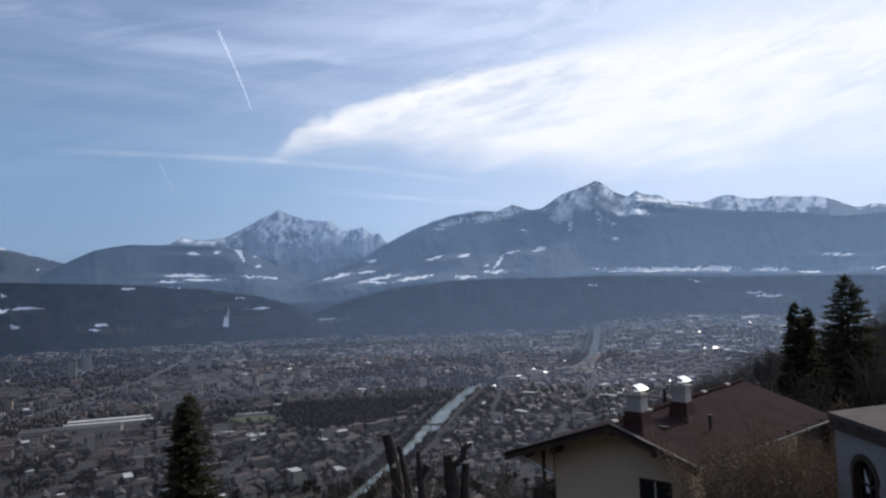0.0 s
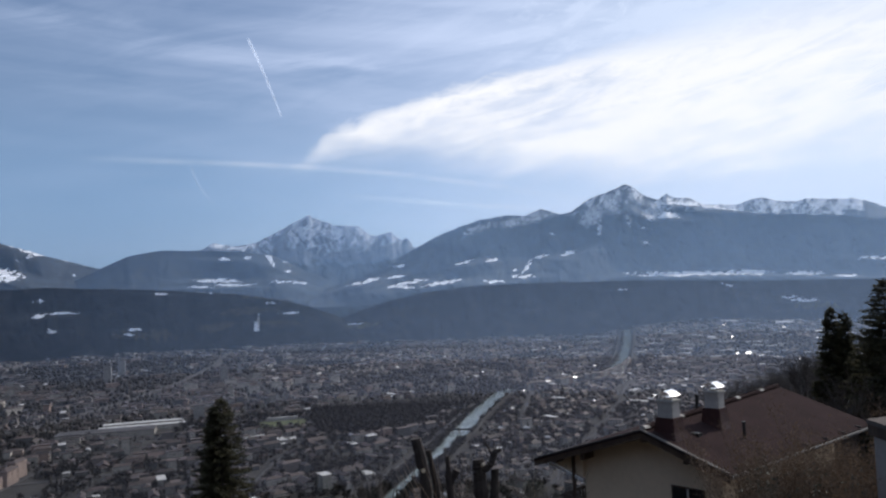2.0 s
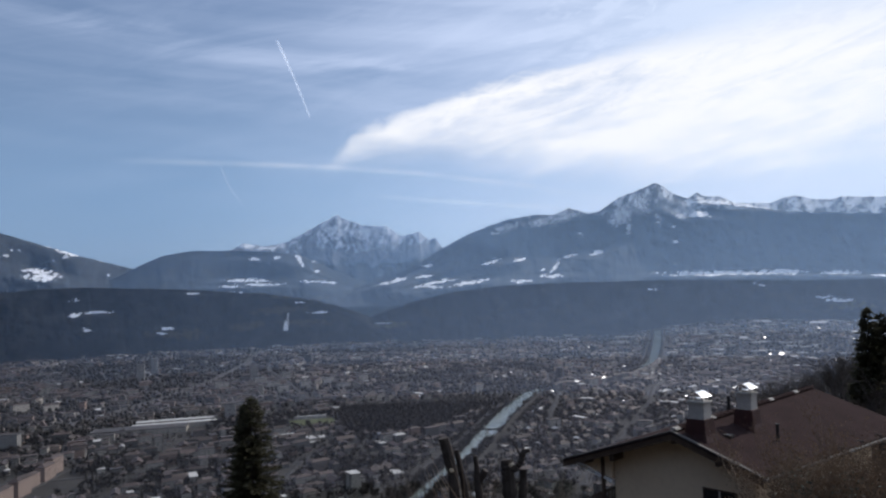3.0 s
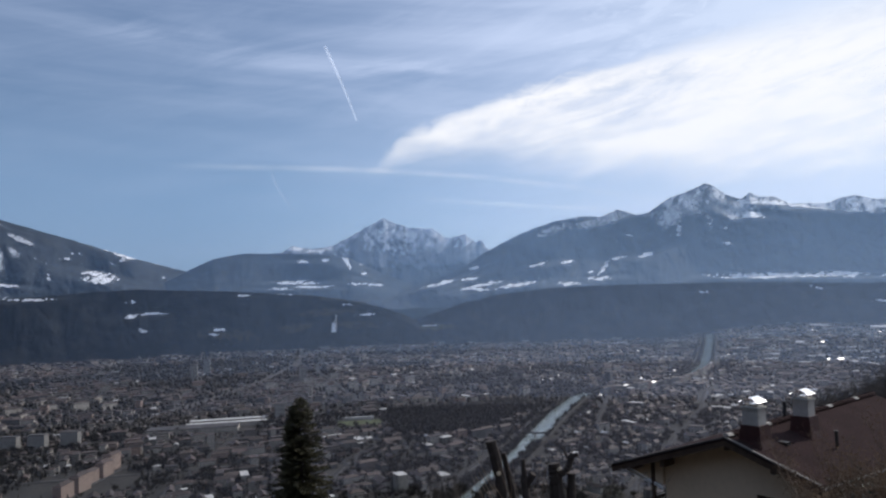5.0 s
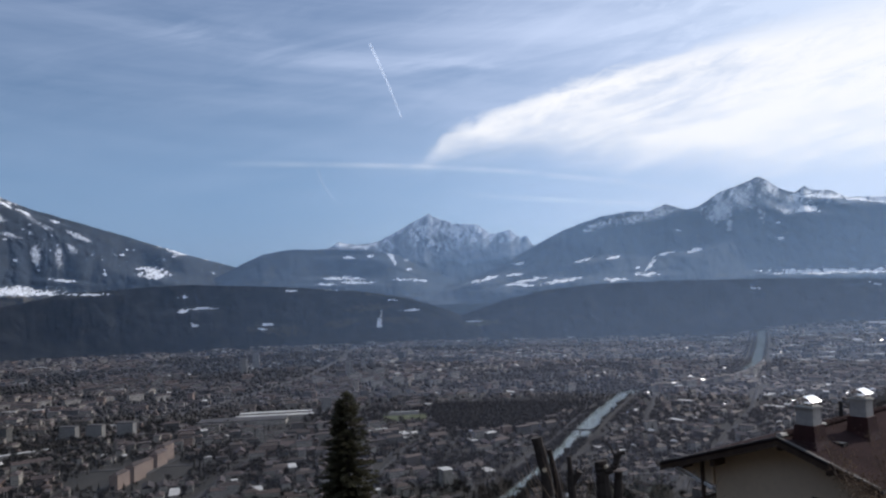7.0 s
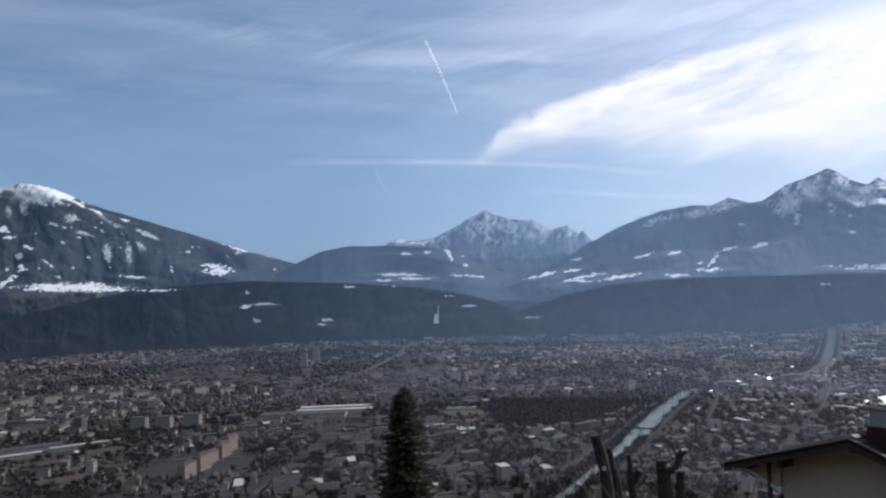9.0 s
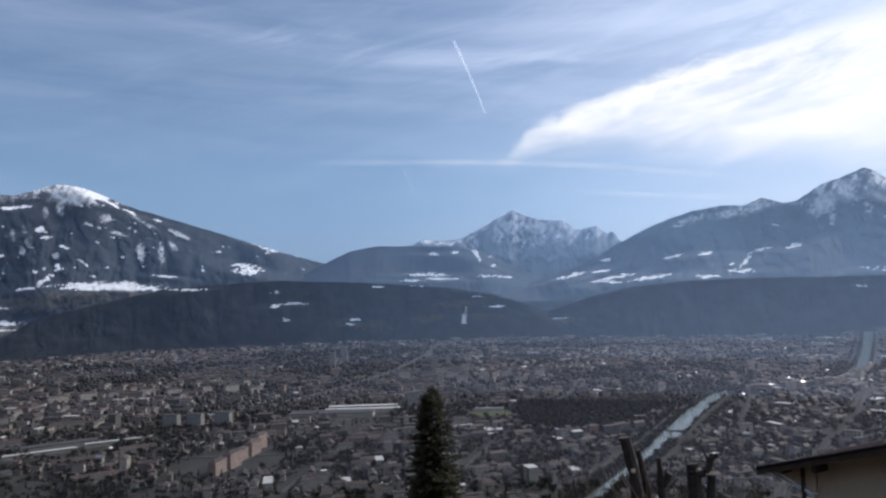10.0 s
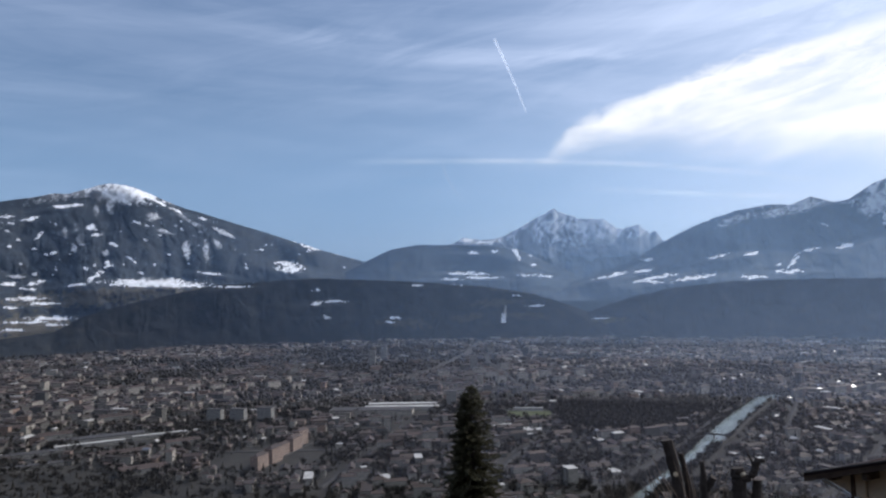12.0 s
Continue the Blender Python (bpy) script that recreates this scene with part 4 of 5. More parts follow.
shed("exhibition_hall", "long low hall with pale sheet-metal roof", -742, 1588, 165, 24, 11, 20, "flat", WHITE_ROOF, category="hall")
shed("exhibition_hall", "long low hall with pale sheet-metal roof", -728, 1552, 175, 22, 10, 20, "flat", WHITE_ROOF, category="hall")
shed("exhibition_hall", "long low hall with dark felt roof", -775, 1490, 190, 50, 12, 18, "flat", DARK_ROOF, category="hall")
shed("station_shed", "long railway shed with pale roof", -1135, 1030, 120, 12, 7, 52, "flat", WHITE_ROOF, category="shed")
shed("station_shed", "long railway shed with pale roof", -1060, 1150, 130, 10, 7, 52, "flat", WHITE_ROOF, category="shed")
shed("station_shed", "long railway shed with dark roof", -1165, 1075, 170, 30, 9, 52, "flat", DARK_ROOF, category="shed")
for i in range(5):
    shed("apartment_block", "tall ochre apartment block in a long row by the street", -718 - 9 * i + 5 * (i % 2), 985 + 44 * i, 36, 13 + 2 * (i % 2), (22, 25, 20, 24, 27)[i], 97, "hip", ROOF_CITY, WALL_OCHRE, "apartment block")
for x, y, h in ((-1064, 1300, 30), (-1010, 1310, 32), (-953, 1330, 34)):
    shed("tower_block", "grey slab tower block of many storeys", x, y, 34, 16, h, 8, "flat", DARK_ROOF, WALL_GREY, "tower block")
for x, y, h in ((-1244, 2400, 60), (-1290, 2590, 62), (-810, 2300, 58), (-640, 1650, 36)):
    shed("tower_block", "pale concrete tower block above the roofs", x, y, 24, 20, h, 20, "flat", DARK_ROOF, WALL_GREY, "tower block")


shed("depot", "wide low depot with a dull red-brown roof at the wood's foot", -1831, 3060, 150, 40, 12, -20, "flat", ROOF_CITY, WALL_CITY, "depot")
for x, y, w, h in ((-1660, 1560, 46, 17), (-1600, 1610, 46, 19), (-1540, 1650, 44, 17), (-1470, 1690, 46, 20), (-1400, 1720, 42, 18), (-1330, 1760, 46, 19), (-1255, 1790, 42, 22), (-1180, 1800, 40, 18)):
    shed("apartment_block", "pale long apartment block in a row of like ones", x, y, w, 13, h, 62, "hip", ROOF_CITY, WALL_PALE, "apartment block")
for x, y, w, h in ((-640, 2060, 34, 24), (-590, 2120, 30, 27), (-700, 2150, 40, 22), (-540, 2200, 34, 25), (-770, 2240, 38, 24), (-470, 2090, 36, 21), (-440, 2240, 30, 26), (-860, 2150, 40, 23)):
    shed("apartment_block", "tall pale block of the inner town", x, y, w, 16, h, 35, "flat", DARK_ROOF, WALL_PALE, "apartment block")


for x, y, w, d, h in ((-1250, 1050, 60, 18, 13), (-1170, 930, 90, 20, 8), (-1000, 985, 80, 16, 9), (-880, 900, 70, 18, 9), (-1090, 860, 110, 14, 7), (-960, 1080, 60, 14, 12), (-1400, 1090, 80, 22, 10), (-1290, 1240, 70, 16, 14)):
    shed("freight_shed", "long low freight shed beside the railway yard", x, y, w, d, h, 52, "gable" if h > 8 else "flat", ROOF_CITY if h > 8 else DARK_ROOF, category="shed")


works = random.Random(9)
for _ in range(70):  # works and depots far out on the valley floor
    az, r = radians(works.uniform(8, 27)), works.uniform(2750, 3880)
    x, y = r * math.sin(az), r * math.cos(az)
    if float(dist_to(RIVER, np.array(x), np.array(y))) < 90:
        continue
    pale = works.random() < 0.85
    shed("works_hall", "low works hall with a pale flat roof" if pale else "low works hall with a shiny metal roof", x, y, works.uniform(30, 85), works.uniform(12, 24), works.uniform(8, 12), works.uniform(-15, 15), "flat" if pale else "gable", WHITE_ROOF if pale else METAL_ROOF, category="hall")


def sports_pitch():
    bm = bmesh.new()
    bmesh.ops.create_cube(bm, size=1, matrix=Matrix.Diagonal((100, 64, 1, 1)))
    me = bpy.data.meshes.new("sports_pitch")
    bm.to_mesh(me)
    me.materials.append(TURF)
    ob = tagged(new("sports_pitch", me), "green sports pitch beside the park", "pitch")
    ob.matrix_basis = pose(-425, 1578, 1.6, 0, 0, -75 + 90)
    shed("grandstand", "pale long grandstand beside the pitch", -448, 1628, 80, 8, 6, 15, "flat", WHITE_ROOF, CONCRETE, "grandstand")


sports_pitch()


def bridge(x0, y0, x1, y1, z, label):
    span = tagged(new("bridge"), label, "bridge")
    n = math.hypot(x1 - x0, y1 - y0)
    span.matrix_basis = pose((x0 + x1) / 2, (y0 + y1) / 2, z, 0, 0, math.degrees(math.atan2(y1 - y0, x1 - x0)))

    def bar(nm, w, d, h, x, y, zz, mt):
        bm = bmesh.new()
        bmesh.ops.create_cube(bm, size=1, matrix=Matrix.Translation((x, y, zz)) @ Matrix.Diagonal((w, d, h, 1)))
        me = bpy.data.meshes.new(nm)
        bm.to_mesh(me)
        me.materials.append(mt)
        new(nm, me).parent = span
    bar("deck", n, 7, 1.0, 0, 0, 0, DARK_ROOF)
    for s in (-1, 1):
        bar("railing", n, 0.3, 1.1, 0, 3.3 * s, 1.05, DARK_ROOF)
    bar("pier", 3, 6, 8, n * 0.05, 0, -4.4, CONCRETE)


bridge(-74, 1427, -4, 1415, 9.0, "slender dark footbridge over the river")
bridge(36, 1990, 128, 1950, 9.0, "road bridge over the river with dark railings")


SNOW = material("packed_snow", (0.72, 0.75, 0.80), (0.82, 0.84, 0.88), 0.02, 0.8, coords="World")


def ski_jump():
    """The slim tower on the foothill with its curved in-run."""
    thing = tagged(new("ski_jump"), "slim pale concrete ski jump tower on the wooded hill", "ski jump")
    az = radians(-16.75)
    r = 3955
    thing.location = (r * math.sin(az), r * math.cos(az), EYE + r * math.tan(radians(-2.5)))
    bm = bmesh.new()
    bmesh.ops.create_cone(bm, cap_ends=True, segments=12, radius1=4.2, radius2=3.4, depth=62, matrix=Matrix.Translation((0, 0, 30)))
    me = bpy.data.meshes.new("tower")
    bm.to_mesh(me)
    me.materials.append(CONCRETE)
    new("tower", me).parent = thing
    bm = bmesh.new()
    bmesh.ops.create_cone(bm, cap_ends=True, segments=16, radius1=5.5, radius2=8.5, depth=9, matrix=Matrix.Translation((0, 0, 64)))
    me = bpy.data.meshes.new("head")
    bm.to_mesh(me)
    me.materials.append(WHITE_ROOF)
    new("head", me).parent = thing
    v = []
    for i in range(13):
        u = i / 12
        v += [(-2 - 6 * u, -40 * u - 3, 60 - 44 * u ** 0.7 + k) for k in (0, 2)] + [(4 - 6 * u, -40 * u - 3, 60 - 44 * u ** 0.7 + k) for k in (0, 2)]
    f = []
    for i in range(12):
        o = 4 * i
        f += [(o, o + 4, o + 5, o + 1), (o + 2, o + 3, o + 7, o + 6), (o + 1, o + 5, o + 7, o + 3), (o, o + 2, o + 6, o + 4)]
    # the landing slope, a white strip let into the hillside below
    w2, f2 = [], []
    for i in range(9):
        el = -2.85 + 0.75 * i / 8
        rr = 3928 + 14 * (el + 4.15)
        half = 0.12 + 0.09 * (1 - i / 8)
        for da, back in ((-half, 0), (half, 0), (half, 60), (-half, 60)):
            aa = radians(-16.95 + da)
            w2.append(Vector(((rr + back) * math.sin(aa), (rr + back) * math.cos(aa), EYE + rr * math.tan(radians(el)))) - thing.location)
    for i in range(8):
        o = 4 * i
        f2 += [(o + k, o + (k + 1) % 4, o + 4 + (k + 1) % 4, o + 4 + k) for k in range(4)]
    f2 += [(0, 3, 2, 1), (32, 33, 34, 35)]
    new("landing_slope", mesh_of("landing_slope", w2, f2, [SNOW])).parent = thing
    new("in_run", mesh_of("in_run", v, f, [WHITE_ROOF])).parent = thing


ski_jump()


def contrail(az0, el0, az1, el1, width, bend, label):
    """A thin white vapour trail high over the ridges, fading at its old end."""
    n = 24
    r = 4700
    v, f = [], []
    for i in range(n + 1):
        u = i / n
        az = radians(az0 + (az1 - az0) * u + bend * math.sin(math.pi * u))
        el = radians(el0 + (el1 - el0) * u)
        c = Vector((math.sin(az) * math.cos(el), math.cos(az) * math.cos(el), math.sin(el))) * r + Vector((0, 0, EYE))
        w = width * (1 - 0.55 * u) * random.uniform(0.93, 1.07)
        for k in range(5):
            t = 6.283 * k / 5
            v.append(c + Vector((math.cos(t) * w, math.sin(t) * w, math.sin(t) * w)))
    for i in range(n):
        f += [(5 * i + k, 5 * i + (k + 1) % 5, 5 * i + 5 + (k + 1) % 5, 5 * i + 5 + k) for k in range(5)]
    me = mesh_of("contrail", v, f, [VAPOUR])
    me.polygons.foreach_set("use_smooth", [True] * len(f))
    ob = tagged(new("contrail", me), label, "contrail")
    return ob


def vapour(name, alpha):
    mt = bpy.data.materials.new(name)
    mt.use_nodes = True
    t = mt.node_tree
    t.nodes.clear()
    g = Graph(t)
    thin = t.nodes.new("ShaderNodeBsdfTransparent")
    ice = g.node("ShaderNodeBsdfTranslucent", Color=(1, 1, 1, 1))
    skin = g.node("ShaderNodeBsdfDiffuse", Color=(1, 1, 1, 1))
    add = t.nodes.new("ShaderNodeAddShader")
    t.links.new(ice.outputs[0], add.inputs[0])
    t.links.new(skin.outputs[0], add.inputs[1])
    pos = t.nodes.new("ShaderNodeNewGeometry").outputs["Position"]
    mix = g.node("ShaderNodeMixShader", Fac=g.step(g.noise(pos, 0.006, 3.0), 0.3, 0.65, alpha * 0.8, alpha))
    t.links.new(thin.outputs[0], mix.inputs[1])
    t.links.new(add.outputs[0], mix.inputs[2])
    t.links.new(mix.outputs[0], t.nodes.new("ShaderNodeOutputMaterial").inputs[0])
    return mt


VAPOUR = vapour("ice_vapour", 0.12)
contrail(-17.15, 19.3, -14.75, 13.7, 8.5, 0.10, "thin straight white vapour trail of an aircraft")
VAPOUR = vapour("old_vapour", 0.05)
contrail(-21.5, 9.7, -19.7, 6.7, 7.0, -0.3, "faint curved white vapour trail of an aircraft")
# ---- the hillside in front: houses and trees ----
RENDER_WALL = material("cream_render", (0.56, 0.435, 0.31), (0.63, 0.50, 0.36), 0.6, 0.9, bump=0.25, bump_scale=25)
GREY_WALL = material("pale_grey_render", (0.27, 0.245, 0.23), (0.34, 0.31, 0.29), 0.7, 0.9, bump=0.25, bump_scale=25)
WHITEWASH = material("whitewashed_plaster", (0.34, 0.325, 0.31), (0.46, 0.44, 0.42), 2.0, 0.9, bump=0.4, bump_scale=20)
ROOF_RED = material("weathered_red_roof", (0.024, 0.0155, 0.0158), (0.037, 0.0235, 0.024), 0.9, 0.95, spec=0.03, bump=0.5, bump_scale=9)
FLASHING = material("dark_red_flashing", (0.030, 0.010, 0.010), (0.048, 0.016, 0.015), 3.0, 0.6)
OLD_WOOD = material("dark_stained_wood", (0.045, 0.028, 0.02), (0.09, 0.06, 0.042), 3.0, 0.8, bump=0.4, bump_scale=30)
PALE_WOOD = material("pale_grey_wood", (0.36, 0.33, 0.30), (0.46, 0.43, 0.39), 3.0, 0.7)
SHEET = material("bright_sheet_metal", (0.82, 0.82, 0.84), (0.92, 0.92, 0.93), 5.0, 0.22, metal=1.0)
ZINC = material("weathered_zinc", (0.06, 0.058, 0.057), (0.105, 0.10, 0.098), 3.0, 0.8, metal=0.1)
PIPE = material("black_pipe", (0.02, 0.02, 0.022), (0.035, 0.033, 0.033), 5.0, 0.6)
GLASS = material("window_glass", (0.012, 0.014, 0.017), (0.02, 0.022, 0.025), 1.0, 0.06, spec=0.6)
PLAIN_WHITE = material("plain_white", (0.75, 0.76, 0.78), (0.82, 0.83, 0.85), 3.0, 0.9)
SLAB = material("grey_brown_roof_felt", (0.095, 0.082, 0.074), (0.14, 0.12, 0.108), 1.2, 0.95, spec=0.03, bump=0.3, bump_scale=14)
BARK = material("dark_bark", (0.030, 0.024, 0.022), (0.058, 0.047, 0.042), 4.0, 0.95, bump=0.8, bump_scale=22)
CUT_WOOD = material("pale_cut_wood", (0.42, 0.34, 0.24), (0.50, 0.42, 0.31), 6.0, 0.8)
NEEDLES = material("spruce_needles", (0.050, 0.049, 0.031), (0.088, 0.083, 0.048), 0.9, 0.85, random_by="island", spread=0.35, glow_through=0.45)
TWIGS = material("brown_twigs", (0.15, 0.112, 0.084), (0.23, 0.172, 0.13), 1.5, 0.95, random_by="island", spread=0.3)
GREY_TWIGS = material("grey_twigs", (0.06, 0.05, 0.045), (0.10, 0.085, 0.075), 1.5, 0.95, random_by="island", spread=0.3)
DRY_LEAF = material("withered_leaves", (0.105, 0.074, 0.052), (0.165, 0.117, 0.083), 1.2, 0.95, spec=0.1, random_by="island", spread=0.25, glow_through=0.3)
EVERGREEN = material("evergreen_leaves", (0.022, 0.03, 0.02), (0.05, 0.058, 0.04), 1.4, 0.6, random_by="island", spread=0.5)


def part(name, bm, mat, parent, label=""):
    """One mesh object under a thing or a part."""
    me = bpy.data.meshes.new(name)
    bm.to_mesh(me)
    bm.free()
    me.materials.append(mat)
    ob = new(name, me)
    ob.parent = parent
    return tagged(ob, label)


def box(x0, x1, y0, y1, z0, z1, bevel=0.0, bm=None):
    bm = bm or bmesh.new()
    m = Matrix.Translation(((x0 + x1) / 2, (y0 + y1) / 2, (z0 + z1) / 2)) @ Matrix.Diagonal((abs(x1 - x0), abs(y1 - y0), abs(z1 - z0), 1))
    made = bmesh.ops.create_cube(bm, size=1, matrix=m)
    if bevel:
        edges = list({e for v in made["verts"] for e in v.link_edges})
        bmesh.ops.bevel(bm, geom=edges, offset=bevel, segments=2, affect="EDGES")
    return bm


def tube(points, radii, sides=8, bm=None, knob=0.0):
    """A tapered round limb along points."""
    bm = bm or bmesh.new()
    rings = []
    pts = [Vector(p) for p in points]
    for i, (p, r) in enumerate(zip(pts, radii)):
        d = (pts[min(i + 1, len(pts) - 1)] - pts[max(i - 1, 0)]).normalized()
        u = d.orthogonal().normalized()
        w = d.cross(u)
        rings.append([bm.verts.new(p + (u * math.cos(6.2832 * k / sides) + w * math.sin(6.2832 * k / sides)) * r * (1 + random.uniform(-knob, knob))) for k in range(sides)])
    for a, b in zip(rings, rings[1:]):
        for k in range(sides):
            bm.faces.new((a[k], a[(k + 1) % sides], b[(k + 1) % sides], b[k]))
    bm.faces.new(rings[-1])
    bm.faces.new(rings[0][::-1])
    return bm


def slab(corners, thick):
    """A flat sloping slab from its four upper corners."""
    bm = bmesh.new()
    up = [bm.verts.new(c) for c in corners]
    low = [bm.verts.new((c[0], c[1], c[2] - thick)) for c in corners]
    bm.faces.new(up)
    bm.faces.new(low[::-1])
    for i in range(4):
        j = (i + 1) % 4
        bm.faces.new((up[j], up[i], low[i], low[j]))
    bmesh.ops.recalc_face_normals(bm, faces=bm.faces)
    return bm


def spot(az, el, d):
    """The place at that azimuth and elevation, d metres out from the eye along the ground."""
    return Vector((d * math.sin(radians(az)), d * math.cos(radians(az)), EYE + d * math.tan(radians(el))))


def ground_at(x, y):
    return float(land_height(np.array(float(x)), np.array(float(y))))


def chimney(parent, u, v, low, base_h, body_h, width):
    """A whitewashed stack on a red sheet base, with a bright folded hood on four legs."""
    stack = tagged(new("chimney"), "whitewashed chimney with dark red base")
    stack.parent = parent
    stack.location = (u, v, 0)
    w = width / 2
    bm = bmesh.new()
    rings = [[bm.verts.new((sx * k, sy * k, z)) for sx, sy in ((-1, -1), (1, -1), (1, 1), (-1, 1))] for k, z in ((w + 0.22, low), (w + 0.10, low + base_h * 0.45), (w + 0.05, low + base_h))]
    for a, b in zip(rings, rings[1:]):
        for k in range(4):
            bm.faces.new((a[k], a[(k + 1) % 4], b[(k + 1) % 4], b[k]))
    bm.faces.new(rings[-1])
    part("base", bm, FLASHING, stack, "dark red sheet-metal base")
    z = low + base_h
    part("shaft", box(-w, w, -w, w, z - 0.05, z + body_h, 0.02), WHITEWASH, stack)
    part("crown", box(-w - 0.05, w + 0.05, -w - 0.05, w + 0.05, z + body_h, z + body_h + 0.07, 0.015), CONCRETE, stack)
    top = z + body_h + 0.07
    hood = part("hood", fold(w + 0.09, w + 0.03, top + 0.16), SHEET, stack, "bright folded sheet-metal hood")
    for sx in (-1, 1):
        for sy in (-1, 1):
            part("leg", box(sx * w * 0.8 - 0.015, sx * w * 0.8 + 0.015, sy * w * 0.8 - 0.015, sy * w * 0.8 + 0.015, top, top + 0.20), SHEET, hood)
    part("flue", tube([(0, 0, top - 0.02), (0, 0, top + 0.1)], [w * 0.6, w * 0.6], 14), SHEET, stack)


def fold(a, b, z):
    """The hood: a sheet arched along the stack, with lips turned up at both sides."""
    bm = bmesh.new()
    prof = [(-1.0, 0.02), (-0.9, 0.0), (-0.62, 0.06), (-0.35, 0.14), (0.0, 0.18), (0.35, 0.14), (0.62, 0.06), (0.9, 0.0), (1.0, 0.02)]
    up = [[bm.verts.new((a * p, s * b, z + q)) for p, q in prof] for s in (-1, -0.33, 0.33, 1)]
    low = [[bm.verts.new((a * p, s * b, z + q - 0.012)) for p, q in prof] for s in (-1, -0.33, 0.33, 1)]
    for rows, flip in ((up, False), (low, True)):
        for r0, r1 in zip(rows, rows[1:]):
            for k in range(len(prof) - 1):
                f = (r0[k], r0[k + 1], r1[k + 1], r1[k])
                bm.faces.new(f[::-1] if flip else f)
    for r0, r1 in ((up[0], low[0]), (low[-1], up[-1])):
        for k in range(len(prof) - 1):
            bm.faces.new((r0[k], r1[k], r1[k + 1], r0[k + 1]))
    for k in (0, -1):
        for r in range(3):
            bm.faces.new((up[r][k], up[r + 1][k], low[r + 1][k], low[r][k]))
    bmesh.ops.recalc_face_normals(bm, faces=bm.faces)
    return bm


def gable_house():
    """Origin at the near end of the ridge; x across the ridge, y along it."""
    house = tagged(new("gable_house"), "cream rendered house with weathered red gable roof", "house")
    house.matrix_basis = pose(5.794, 26.139, EYE - 5.3, 0, 0, -42.45)
    tr, tl, deep = math.tan(radians(18.9)), math.tan(radians(19.1)), 13.07
    er0, er1, el = 3.15, 4.05, 4.85

    def right(v):
        return er0 + (er1 - er0) * v / deep
    part("roof_slope", slab([(0, 0, 0), (right(0), 0, -right(0) * tr), (er1, deep, -er1 * tr), (0, deep, 0)], 0.10), ROOF_RED, house)
    part("roof_slope", slab([(-el, 0, -el * tl), (0, 0, 0), (0, deep, 0), (-el, deep, -el * tl)], 0.10), ROOF_RED, house)
    # verge boards under both near edges, battens proud on top
    for u, t, nm in ((right(0), -tr, "verge_board"), (-el, tl, "verge_board")):
        s = 1 if u > 0 else -1
        for v in (0.02, deep - 0.06):
            bm = slab([(0, v, -0.10), (u, v, -0.10 - abs(u * t)), (u, v + 0.04, -0.10 - abs(u * t)), (0, v + 0.04, -0.10)], 0.20)
            part(nm, bm, OLD_WOOD, house)
        bm = slab([(0, -0.03, 0.035), (u, -0.03, 0.035 - abs(u * t)), (u, 0.12, 0.035 - abs(u * t)), (0, 0.12, 0.035)], 0.05)
        part("verge_flashing", bm, ZINC, house, "dull zinc strip on the roof edge")
    # ridge tiles
    for i in range(34):
        v = 0.12 + i * 0.38
        bm = bmesh.new()
        ring = [[bm.verts.new((0.13 * math.cos(a), v + y, 0.02 + 0.09 * math.sin(a) + lift)) for a in (0, 0.8, 1.57, 2.34, 3.14)] for y, lift in ((0, 0.025), (0.42, 0.0))]
        for k in range(4):
            bm.faces.new((ring[0][k], ring[0][k + 1], ring[1][k + 1], ring[1][k]))
        bm.faces.new(ring[0][::-1])
        part("ridge_tile", bm, ROOF_RED if i % 7 else CONCRETE, house)
    # walls: gable front set back under the eave
    wl, wr, v0, base = -2.95, 2.55, 0.8, -9.6
    for v, thick in ((v0, 0.35), (deep - 0.9, 0.35)):
        bm = bmesh.new()
        prof = [(wl, base), (wr, base), (wr, -wr * tr - 0.1), (0, -0.1), (wl, wl * tl - 0.1)]
        a = [bm.verts.new((x, v, z)) for x, z in prof]
        b = [bm.verts.new((x, v + thick, z)) for x, z in prof]
        bm.faces.new(a)
        bm.faces.new(b[::-1])
        for k in range(5):
            bm.faces.new((a[(k + 1) % 5], a[k], b[k], b[(k + 1) % 5]))
        bmesh.ops.recalc_face_normals(bm, faces=bm.faces)
        if v == v0:
            front = part("wall", bm, RENDER_WALL, house)
        else:
            part("wall", bm, RENDER_WALL, house)
    part("wall", box(wl, wl + 0.35, v0 + 0.35, deep - 0.9, base, wl * tl - 0.12), RENDER_WALL, house)
    part("wall", box(wr - 0.35, wr, v0 + 0.35, deep - 0.9, base, -wr * tr - 0.12), RENDER_WALL, house)
    # window in the gable wall
    def window(u0, u1, z0, z1):
        win = part("window", box(u0 - 0.06, u1 + 0.06, v0 - 0.015, v0 - 0.003, z0 - 0.06, z1 + 0.06), OLD_WOOD, house, "two-sash window with dark panes")
        mid = (u0 + u1) / 2
        for a, b in ((u0, mid - 0.035), (mid + 0.035, u1)):
            part("pane", box(a, b, v0 - 0.024, v0 - 0.018, z0, z1), GLASS, win)
        part("mullion", box(mid - 0.03, mid + 0.03, v0 - 0.045, v0 - 0.018, z0, z1), PALE_WOOD, win, "pale mullion")
        part("sill", box(u0 - 0.1, u1 + 0.1, v0 - 0.14, v0 - 0.003, z0 - 0.12, z0 - 0.065, 0.01), ZINC, win)
    window(0.72, 1.85, -3.35, -2.02)
    window(0.72, 1.85, -6.3, -4.95)
    # purlin ends, eave post, boxed eave board and side balcony
    for u, z in ((0, -0.22), (-2.6, -0.98 - 0.24), (1.6, -0.55 - 0.22)):
        part("purlin", box(u - 0.09, u + 0.09, 0.1, v0 - 0.004, z - 0.22, z, 0.01), OLD_WOOD, house)
